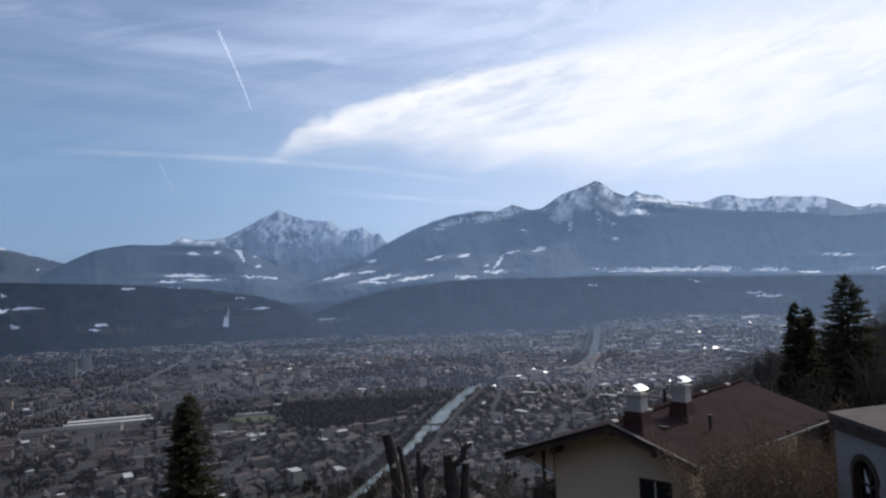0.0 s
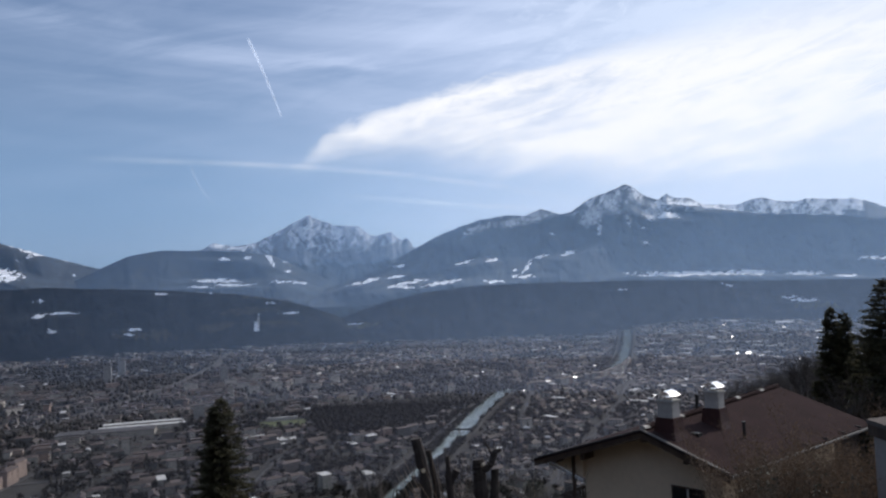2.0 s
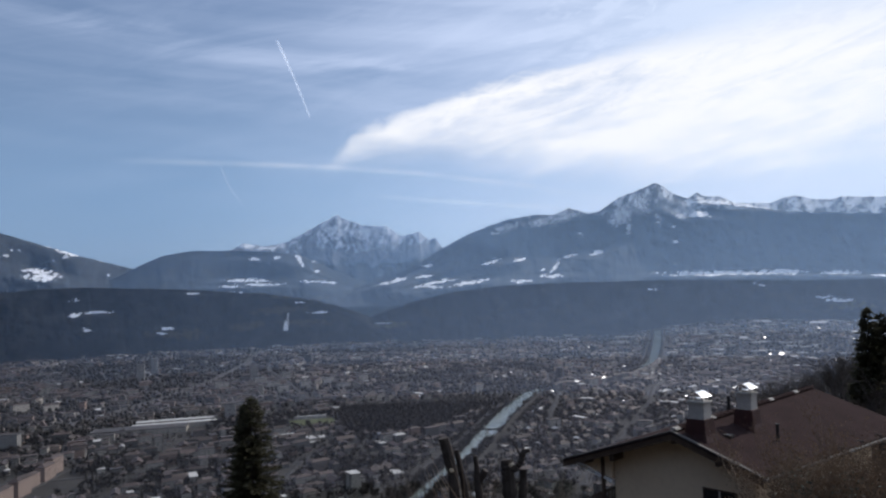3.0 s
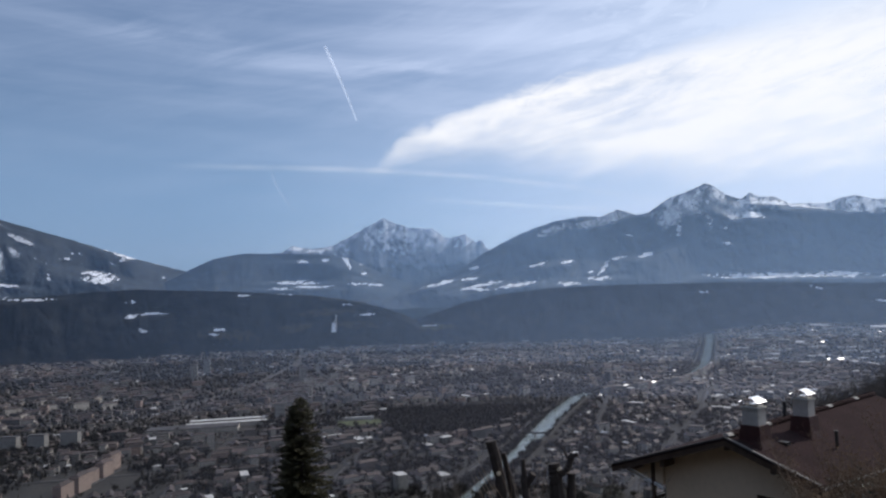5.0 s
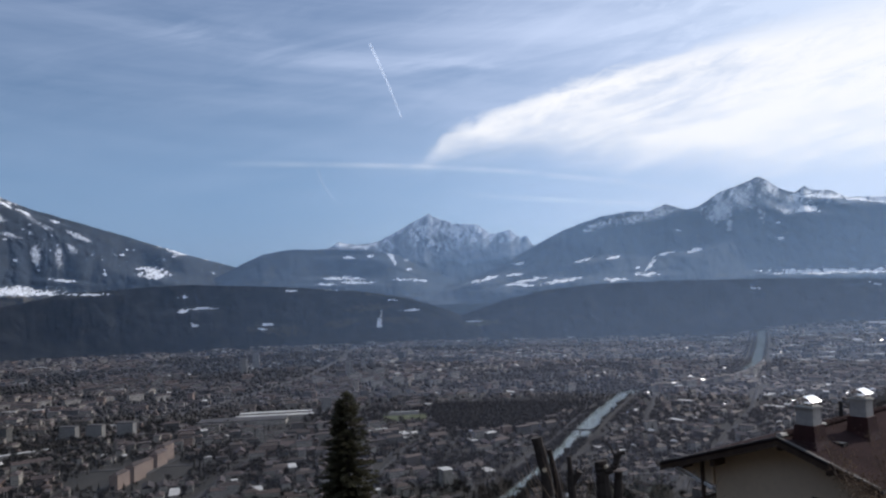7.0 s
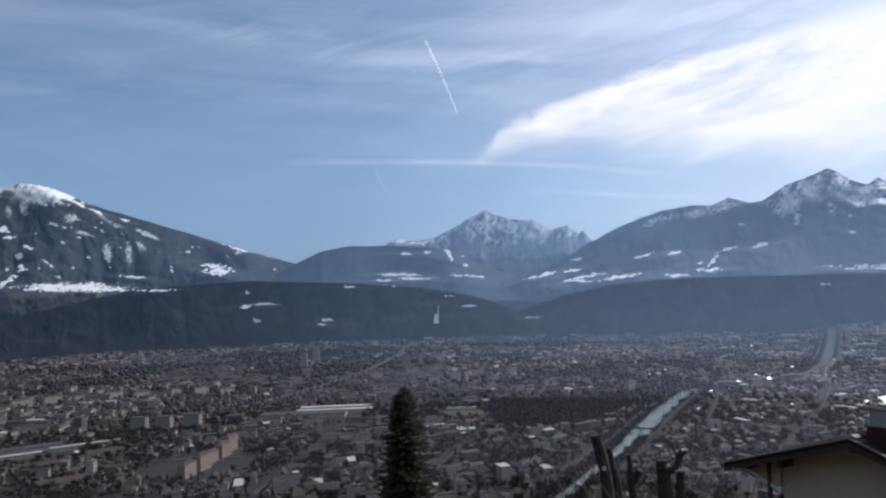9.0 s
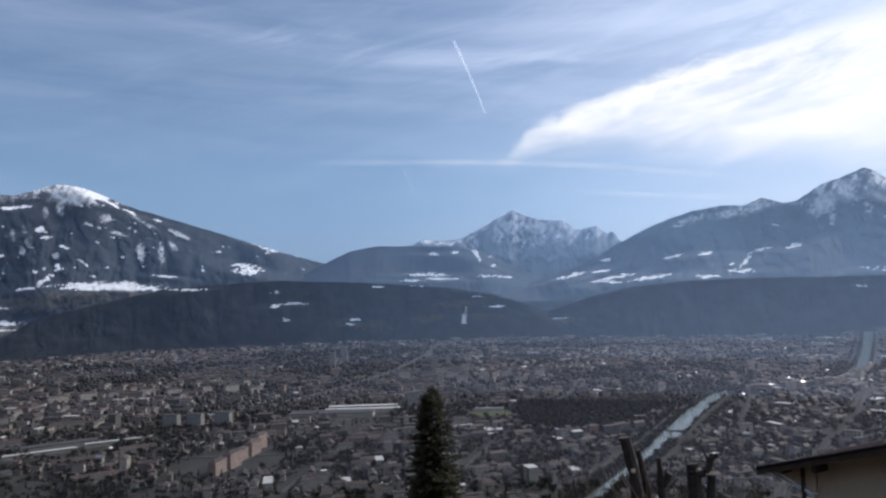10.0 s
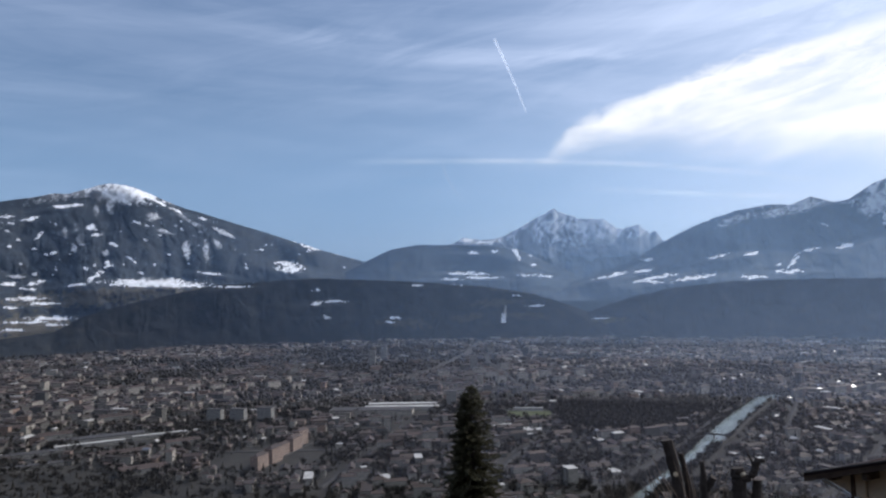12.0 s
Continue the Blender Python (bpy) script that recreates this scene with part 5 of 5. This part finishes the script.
    part("eave_purlin", box(-4.0, -3.8, 0.1, deep - 1, -1.72, -1.52), OLD_WOOD, house)
    part("eave_post", box(-3.42, -3.30, 0.55, 0.67, base, -1.4, 0.01), OLD_WOOD, house)
    part("eave_board", slab([(-4.55, 0.56, -1.86), (-2.96, 0.56, -2.30), (-2.96, 0.62, -2.30), (-4.55, 0.62, -1.86)], 0.10), PLAIN_WHITE, house, "pale board under the eave")
    part("soffit", slab([(-4.5, 0.77, -1.84), (-2.96, 0.77, -2.28), (-2.96, deep - 1, -2.28), (-4.5, deep - 1, -1.84)], 0.03), RENDER_WALL, house)
    gable = bmesh.new()
    tri = [(-4.5, -1.84), (-2.96, -2.27), (-2.96, -2.96 * tl - 0.12), (-4.5, -4.5 * tl - 0.12)]
    fa = [gable.verts.new((x, 0.64, z)) for x, z in tri]
    fb = [gable.verts.new((x, 0.76, z)) for x, z in tri]
    gable.faces.new(fa)
    gable.faces.new(fb[::-1])
    for k in range(4):
        gable.faces.new((fa[(k + 1) % 4], fa[k], fb[k], fb[(k + 1) % 4]))
    bmesh.ops.recalc_face_normals(gable, faces=gable.faces)
    part("gable_panel", gable, RENDER_WALL, house)
    floor = part("balcony", box(-4.25, wl - 0.005, 1.0, deep - 2, -4.35, -4.2, 0.01), OLD_WOOD, house, "dark wooden side balcony")
    part("rail", box(-4.25, -4.17, 1.0, deep - 2, -3.28, -3.18, 0.01), OLD_WOOD, floor)
    part("rail", box(-4.25, wl - 0.01, 1.0, 1.08, -3.28, -3.18, 0.01), OLD_WOOD, floor)
    for i in range(10):
        u = -4.2 + i * 0.125
        part("baluster", box(u, u + 0.09, 1.02, 1.05, -4.19, -3.29), FLASHING if i > 6 else OLD_WOOD, floor)
    for i in range(40):
        v = 1.15 + i * 0.24
        part("baluster", box(-4.23, -4.2, v, v + 0.12, -4.19, -3.29), OLD_WOOD, floor)
    # gutters and downpipe
    for side in (1, -1):
        pts = [(right(0) + 0.07, -0.02, -right(0) * tr - 0.09), (er1 + 0.07, deep, -er1 * tr - 0.09)] if side > 0 else [(-el - 0.07, -0.02, -el * tl - 0.09), (-el - 0.07, deep, -el * tl - 0.09)]
        part("gutter", tube(pts, [0.065, 0.065], 10), ZINC, house, "dull zinc gutter")
    for i in range(7):
        v = 0.7 + i * 1.8
        r = right(v)
        part("gutter_bracket", box(r - 0.25, r + 0.02, v, v + 0.03, -r * tr + 0.0, -r * tr + 0.1), ZINC, house)
    chimney(house, 0.62, 0.95, -0.52, 0.92, 0.54, 0.58)
    chimney(house, 0.92, 4.05, -0.62, 0.95, 0.56, 0.56)
    part("vent_pipe", tube([(-0.25, 5.0, 0.0), (-0.25, 5.0, 0.62)], [0.07, 0.07], 10), PIPE, house, "black vent pipe")
    part("vent_pipe", tube([(2.06, 3.95, -0.75), (2.06, 3.95, -0.12)], [0.06, 0.06], 10), PIPE, house, "black vent pipe")
    part("vent_cap", tube([(2.06, 3.95, -0.13), (2.06, 3.95, -0.08)], [0.085, 0.075], 10), PIPE, house)
    part("skylight", box(0.9, 1.25, 1.9, 2.2, -0.42, -0.30, 0.01), PIPE, house)
    return house


gable_house()


def arched_house():
    """A neighbouring house with a low roof and an arched window in its side."""
    house = tagged(new("neighbour_house"), "pale grey rendered house with low roof and arched window", "house")
    x0, y1, top = 9.27, 17.42, EYE - 3.66
    base = ground_at(12, 14) - 1
    house.location = (0, 0, 0)
    cy, cz, rad, low = 16.28, EYE - 4.72, 0.46, EYE - 5.75
    # side wall with the arched opening cut through it
    bm = bmesh.new()
    arc = [(cy + rad * math.cos(radians(a)), cz + rad * math.sin(radians(a))) for a in range(0, 181, 15)]
    loop = [(y1, base), (y1, top), (9.0, top), (9.0, base), (cy - rad, base), (cy - rad, low)] + arc[::-1] + [(cy + rad, low), (cy + rad, base)]
    face = bm.faces.new([bm.verts.new((x0, y, z)) for y, z in loop])
    ext = bmesh.ops.extrude_face_region(bm, geom=[face])
    bmesh.ops.translate(bm, verts=[v for v in ext["geom"] if isinstance(v, bmesh.types.BMVert)], vec=(0.3, 0, 0))
    bmesh.ops.triangulate(bm, faces=bm.faces[:])
    bmesh.ops.recalc_face_normals(bm, faces=bm.faces)
    part("wall", bm, GREY_WALL, house)
    part("wall", box(x0, x0 + 0.3, cy - rad, cy + rad, base, low), GREY_WALL, house)
    part("wall", box(x0 + 0.3, 16, y1 - 0.3, y1, base, top), GREY_WALL, house)
    part("wall", box(x0 + 0.3, 16, 9.0, 9.3, base, top), GREY_WALL, house)
    part("wall", box(15.7, 16, 9.3, y1 - 0.3, base, top), GREY_WALL, house)
    # window: frame ring, glass, and the pane's glare built as a white triangle
    win = part("window", box(x0 + 0.12, x0 + 0.2, cy - rad, cy + rad, low, low + 0.06), OLD_WOOD, house, "arched window in a dark frame")
    ring = bmesh.new()
    a_out = [ring.verts.new((x0 - 0.03, cy + (rad + 0.1) * math.cos(radians(a)), cz + (rad + 0.1) * math.sin(radians(a)))) for a in range(-0, 181, 12)]
    a_in = [ring.verts.new((x0 - 0.03, cy + rad * 0.93 * math.cos(radians(a)), cz + rad * 0.93 * math.sin(radians(a)))) for a in range(-0, 181, 12)]
    b_out = [ring.verts.new((x0 + 0.14, v.co.y, v.co.z)) for v in a_out]
    b_in = [ring.verts.new((x0 + 0.14, v.co.y, v.co.z)) for v in a_in]
    for k in range(len(a_out) - 1):
        ring.faces.new((a_out[k], a_out[k + 1], a_in[k + 1], a_in[k]))
        ring.faces.new((a_in[k], a_in[k + 1], b_in[k + 1], b_in[k]))
        ring.faces.new((a_out[k + 1], a_out[k], b_out[k], b_out[k + 1]))
    part("arch_frame", ring, OLD_WOOD, win)
    for s in (-1, 1):
        part("side_frame", box(x0 - 0.03, x0 + 0.14, cy + s * (rad * 0.93) - (0 if s > 0 else 0.078), cy + s * (rad * 0.93) + (0.078 if s > 0 else 0), low, cz), OLD_WOOD, win)
    part("glazing_bar", box(x0 + 0.1, x0 + 0.16, cy - 0.02, cy + 0.02, low, cz + rad * 0.95), OLD_WOOD, win)
    part("glazing_bar", box(x0 + 0.1, x0 + 0.16, cy - rad * 0.95, cy + rad * 0.95, cz - 0.17, cz - 0.13), OLD_WOOD, win)
    part("pane", box(x0 + 0.17, x0 + 0.18, cy - rad, cy + rad, low, cz + rad), GLASS, win)
    glare = bmesh.new()
    pts = [(cy + 0.30, cz + 0.18), (cy + 0.02, cz - 0.30), (cy + 0.02, cz - 0.34), (cy + 0.24, cz - 0.34)]
    a = [glare.verts.new((x0 + 0.155, y, z)) for y, z in pts]
    b = [glare.verts.new((x0 + 0.165, y, z)) for y, z in pts]
    glare.faces.new(a)
    glare.faces.new(b[::-1])
    for k in range(4):
        glare.faces.new((a[(k + 1) % 4], a[k], b[k], b[(k + 1) % 4]))
    part("glare_patch", glare, PLAIN_WHITE, win, "white triangle standing in for glare on the pane")
    # low roof slab with a dark fascia
    part("roof", slab([(x0 - 0.12, 8.6, top + 0.24), (16.5, 8.6, top + 0.86), (16.5, y1 + 0.3, top + 0.86), (x0 - 0.12, y1 + 0.08, top + 0.24)], 0.10), SLAB, house, "grey-brown felt roof")
    part("fascia", box(x0 - 0.10, x0 - 0.02, 8.6, y1 + 0.06, top - 0.12, top + 0.14), OLD_WOOD, house)
    return house


arched_house()


# ---- trees ----


def blades(points, ways, sizes, widths):
    """Small pointed leaves or needle sprays: one kinked pair of triangles each."""
    n = len(points)
    p, d = np.array(points), np.array(ways)
    d /= np.linalg.norm(d, axis=1)[:, None] + 1e-9
    side = np.cross(d, np.random.normal(size=(n, 3)))
    side /= np.linalg.norm(side, axis=1)[:, None] + 1e-9
    s, w = np.array(sizes)[:, None], np.array(widths)[:, None]
    v = np.stack([p, p + d * s * 0.5 + side * w, p + d * s, p + d * s * 0.5 - side * w], 1).reshape(-1, 3)
    q = np.arange(n)[:, None] * 4
    f = np.concatenate([q + [0, 1, 2], q + [0, 2, 3]], 0)
    return v, f


def quick_mesh(name, v, f, mat):
    me = bpy.data.meshes.new(name)
    me.from_pydata(v.tolist() if hasattr(v, "tolist") else v, [], f.tolist() if hasattr(f, "tolist") else f)
    me.materials.append(mat)
    return me


def spruce(x, y, top, height, radius, label, sprays=26, whorl=0.27, blade=0.30, leaders=((0, 0, 0),), shape=0.7):
    """A spruce: trunk, drooping boughs in whorls, sprays of needles along each."""
    tree = tagged(new("spruce"), label, "tree")
    tree.location = (x, y, top - height)
    part("trunk", tube([(0, 0, -0.8), (0.05, 0, height * 0.5), (0, 0.02, height * 0.97)], [height * 0.022, height * 0.012, 0.015], 8), BARK, tree)
    P, D, S, W = [], [], [], []
    boughs = bmesh.new()
    for lx, ly, drop in leaders:
        z = 0.5
        h = height - drop
        while z < h * 0.995:
            t = z / h
            reach = radius * (1 - t) ** shape * (0.55 if lx or ly else 1.0) + 0.05
            for k in range(int(6 + 5 * (1 - t))):
                a = random.uniform(0, 6.283)
                L = reach * random.uniform(0.70, 1.15)
                c, s = math.cos(a), math.sin(a)
                sag = random.uniform(0.10, 0.42) * L
                rise = 0.25 * L * t
                if L > 0.5:
                    tube([(lx, ly, z), (lx + c * L * 0.5, ly + s * L * 0.5, z - sag * 0.3 + rise * 0.5), (lx + c * L * 0.95, ly + s * L * 0.95, z - sag + rise + 0.12 * L)], [0.028, 0.018, 0.006], 3, boughs)
                for j in range(max(5, int(sprays * L / radius * 1.3))):
                    u = random.uniform(0.12, 1.0)
                    zz = z - sag * u ** 1.6 + rise * u + 0.12 * L * u * u
                    P.append((lx + c * L * u, ly + s * L * u, zz))
                    tw = random.uniform(-1.15, 1.15)
                    D.append((math.cos(a + tw), math.sin(a + tw), random.uniform(-0.75, 0.25)))
                    S.append(blade * random.uniform(0.6, 1.3) * (0.55 + 0.45 * (1 - t)))
                    W.append(blade * random.uniform(0.07, 0.15))
            z += whorl * random.uniform(0.7, 1.3)
        for j in range(40):
            u = random.uniform(0, 0.5)
            P.append((lx, ly, h - u))
            a = random.uniform(0, 6.283)
            D.append((math.cos(a), math.sin(a), 0.8))
            S.append(0.16 + 0.3 * u)
            W.append(0.03)
    part("bough", boughs, BARK, tree)
    v, f = blades(P, D, S, W)
    crown = new("crown", quick_mesh("crown", v, f, NEEDLES))
    crown.parent = tree
    return tagged(crown, "dense dark green drooping needles") and tree


p = spot(-19.75, -7.75, 35)
spruce(p.x, p.y, p.z, p.z - ground_at(p.x, p.y), 2.0, "dark green spruce with bushy top on the slope", sprays=125, blade=0.20, whorl=0.085, leaders=((0, 0, 0), (-0.3, 0.1, 0.3)), shape=0.52)
for az, el, d, rad, lab in ((29.15, -0.35, 55, 4.3, "tall dark spruce with broad ragged crown"), (25.85, -2.25, 60, 2.3, "slender dark spruce beside its twin"), (26.65, -2.6, 61, 2.4, "slender dark spruce beside its twin")):
    p = spot(az, el, d)
    spruce(p.x, p.y, p.z, p.z - ground_at(p.x, p.y), rad, lab, sprays=150, blade=0.36, whorl=0.12, shape=0.62)


def limb_tree(name, label, height, spread, mat, levels=4, seed=0, leaves=0, leaf_mat=None, upright=0.5, thick=0.02, category="tree", leaf=1.0):
    """A bare or withered tree: forked limbs down to twigs, some leaves kept. Built at the origin."""
    rnd = random.Random(seed)
    tree = tagged(new(name), label, category)
    bm = bmesh.new()
    trunk = tube([(0, 0, -0.6), (0.05, 0, height * 0.18), (0, 0.05, height * 0.34)], [height * thick * 1.3, height * thick, height * thick * 0.8], 7)
    part("trunk", trunk, BARK, tree)
    tips = []

    def grow(p, d, L, r, lev):
        q = p + d * L * 0.5 + Vector((rnd.uniform(-1, 1), rnd.uniform(-1, 1), 0)) * L * 0.06
        e = p + d * L
        tube([p, q, e], [r, r * 0.75, r * 0.5], 4 if lev < 2 else 3, bm)
        tips.append((q, d))
        tips.append((e, d))
        if lev >= levels:
            return
        for _ in range(rnd.randint(3, 4)):
            a = rnd.uniform(0, 6.283)
            side = Vector((math.cos(a), math.sin(a), rnd.uniform(-0.1, 0.4))) * spread
            n = (d * 0.75 + side + Vector((0, 0, upright * 0.5))).normalized()
            start = p + d * L * rnd.uniform(0.45, 1.0)
            grow(start, n, L * rnd.uniform(0.5, 0.8), r * 0.5, lev + 1)
    for k in range(5):
        a = k * 1.2566 + rnd.uniform(-0.4, 0.4)
        grow(Vector((0, 0, height * rnd.uniform(0.2, 0.34))), Vector((math.cos(a) * spread, math.sin(a) * spread, 1)).normalized(), height * rnd.uniform(0.2, 0.3), height * thick * 0.5, 1)
    tree["tall"] = sorted(v.co.z for v in bm.verts)[int(len(bm.verts) * 0.985)]
    part("branchwork", bm, mat, tree)
    if leaves:
        P, D, S, W = [], [], [], []
        for _ in range(leaves):
            t, d = rnd.choice(tips)
            P.append(t + Vector((rnd.gauss(0, 1), rnd.gauss(0, 1), rnd.gauss(0, 1))) * height * 0.012)
            D.append((rnd.uniform(-1, 1), rnd.uniform(-1, 1), rnd.uniform(-1.2, 0.4)))
            S.append(rnd.uniform(0.04, 0.09) * leaf)
            W.append(rnd.uniform(0.010, 0.022) * leaf)
        v, f = blades(P, D, S, W)
        crown = new("crown", quick_mesh("crown", v, f, leaf_mat))
        crown.parent = tree
    return tree


def plant(tree, az, d, top_el, turn, first):
    """Stand a tree with its top at that elevation: the first is moved, later ones are copies."""
    p = spot(az, top_el, d)
    g = ground_at(p.x, p.y)
    m = pose(p.x, p.y, g, 0, 0, turn)
    ob = tree if first else copy_thing(tree, m)
    k = (p.z - g) / tree["tall"]
    ob.matrix_basis = m @ Matrix.Diagonal((k, k, k, 1))
    return ob


beech = limb_tree("beech_shrub", "brown twiggy shrub tree with withered leaves", 9.0, 0.38, TWIGS, 5, 3, 7500, DRY_LEAF, 1.3, 0.008, "shrub", 0.8)
for i, (az, d, el) in enumerate(((20.6, 22.5, -12.4), (21.9, 22, -11.9), (23.2, 22.5, -11.7), (24.6, 22, -11.4), (25.9, 22, -11.0), (27.2, 21.5, -10.8), (22.5, 20.5, -12.9), (24.0, 20, -13.0), (25.4, 20.5, -12.5))):
    tagged(plant(beech, az, d, el, i * 77, i == 0), group="shrubs by the house")
laurel = limb_tree("evergreen_shrub", "dark evergreen shrub with glossy leaves", 8.5, 0.45, TWIGS, 5, 8, 7000, EVERGREEN, 0.9, 0.008, "shrub")
for i, (az, d, el) in enumerate(((23.2, 19, -14.4), (24.9, 19.5, -14.0), (4.0, 27, -15.9), (2.6, 24, -16.0), (-0.6, 23, -16.6), (-3.2, 22, -16.9), (4.9, 25, -15.3), (6.1, 24, -15.8), (1.5, 24, -15.9))):
    plant(laurel, az, d, el, i * 50, i == 0)

ash = limb_tree("bare_tree", "leafless grey-brown tree on the wooded slope", 14.0, 0.6, GREY_TWIGS, 5, 12, 0, None, 0.6, 0.02)
thicket = limb_tree("bare_shrub", "leafless brown shrub with many fine branches", 7.0, 0.5, GREY_TWIGS, 5, 17, 0, None, 0.9, 0.017, "shrub")
for i, (az, d, el) in enumerate(((-6.8, 21, -14.6), (-5.6, 20, -15.3), (-4.6, 22, -15.0), (-3.0, 21, -14.4), (-1.6, 22, -15.0), (0.6, 22, -15.4), (2.2, 23, -15.2), (3.4, 26, -15.6))):
    tagged(plant(thicket, az, d, el, i * 61, i == 0), group="shrubs below the pruned tree")
rnd = random.Random(5)
k = 0
for az0, az1, d0, d1, el0, el1, n in ((19.3, 25.5, 95, 210, -7.6, -5.2, 22), (24.5, 28.5, 70, 110, -6.0, -4.3, 10), (30.3, 34.0, 58, 80, -3.2, -2.0, 7), (26.5, 34.0, 42, 60, -7.5, -5.0, 10)):
    for _ in range(n):
        az = rnd.uniform(az0, az1)
        d = rnd.uniform(d0, d1)
        lift = (az - az0) / (az1 - az0)
        tagged(plant(ash, az, d, el0 + (el1 - el0) * lift + rnd.uniform(-0.8, 0.3), rnd.uniform(0, 360), k == 0), group="bare trees on the slope")
        k += 1


def pollard():
    """A hard-pruned tree: thick dark stubs with pale cuts and a few young rods."""
    tree = tagged(new("pollarded_tree"), "hard-pruned dark tree of bare limb stubs", "tree")
    d = 18.0
    foot = spot(-2.2, -16, d)
    foot.z = ground_at(foot.x, foot.y)
    fork = foot + Vector((0, 0, 4.6))
    part("trunk", tube([foot - Vector((0, 0, 0.4)), foot + Vector((0.05, 0, 2.3)), fork], [0.42, 0.34, 0.36], 12, knob=0.06), BARK, tree)

    def limb(path, radii, nm="limb", d=d, root=True, mat=BARK):
        pts = [spot(a, e, d) for a, e in path][::-1]
        rr = list(radii)[::-1]
        if root:
            low = pts[0]
            pts = [fork + (low - fork) * 0.0 - Vector((0, 0, 0.15)), fork + (low - fork) * 0.5 + Vector((0, 0, -0.12))] + pts
            rr = [rr[0] * 1.25, rr[0] * 1.15] + rr
        fine_p, fine_r = [], []
        for (p, q), (a, b) in zip(zip(pts, pts[1:]), zip(rr, rr[1:])):
            for i in range(4):
                u = i / 4
                fine_p.append(p.lerp(q, u) + Vector((random.uniform(-1, 1), random.uniform(-1, 1), 0)) * 0.06 * a)
                fine_r.append((a + (b - a) * u) * random.uniform(0.93, 1.08))
        fine_p.append(pts[-1])
        fine_r.append(rr[-1])
        return part(nm, tube(fine_p, fine_r, 9, knob=0.07), mat, tree)
    one = limb([(-4.93, -11.6), (-4.62, -12.9), (-4.29, -14.22), (-4.2, -16.34)], [0.14, 0.135, 0.13, 0.15])
    limb([(-3.99, -12.5), (-3.75, -13.5), (-3.50, -14.67), (-3.29, -16.39)], [0.065, 0.075, 0.085, 0.1], d=18.2)
    limb([(-2.47, -13.0), (-2.42, -14.0), (-2.39, -14.72), (-2.27, -16.43)], [0.05, 0.07, 0.09, 0.11], d=17.8)
    limb([(-1.72, -14.05), (-1.95, -14.45), (-2.31, -15.1)], [0.085, 0.08, 0.06], "stub", 17.8, False)
    limb([(-0.06, -13.3), (-0.02, -14.0), (0.03, -14.80), (0.13, -16.51)], [0.15, 0.16, 0.165, 0.18], d=18.1)
    limb([(1.36, -12.55), (1.25, -12.9), (1.02, -13.6), (0.6, -13.98), (0.1, -14.1)], [0.05, 0.07, 0.085, 0.085, 0.09], "antler", 18.05, False)
    limb([(0.49, -11.9), (0.72, -12.35), (0.98, -12.9), (1.02, -13.6)], [0.012, 0.02, 0.028, 0.035], "twig", 18.05, False)
    limb([(1.75, -12.6), (1.5, -12.75), (1.25, -12.9)], [0.05, 0.05, 0.04], "stub", 18.0, False)
    limb([(1.24, -14.0), (1.18, -15.2), (1.06, -16.54)], [0.105, 0.11, 0.12], d=18.2)
    part("cut_face", tube([spot(-4.40, -14.02, 17.86), spot(-4.40, -14.02, 17.82)], [0.055, 0.05], 10), CUT_WOOD, tree, "pale cut wood")
    part("cut_face", tube([spot(0.25, -13.62, 17.9), spot(0.36, -13.8, 17.88)], [0.05, 0.06], 10), CUT_WOOD, tree, "pale cut wood")
    for i in range(26):
        az = random.uniform(-7.0, 1.5)
        el = random.uniform(-15.0, -12.3) - 0.12 * abs(az + 2)
        top = spot(az, el, 18 + random.uniform(-0.6, 0.8))
        start = top + Vector((random.uniform(-.35, .35) + 0.18 * (-2 - az), 0, -random.uniform(0.9, 1.7)))
        part("rod", tube([start, start.lerp(top, 0.5) + Vector((random.uniform(-.08, .08), 0, 0)), top], [0.016, 0.011, 0.005], 4), TWIGS, tree)
    return tree


pollard()
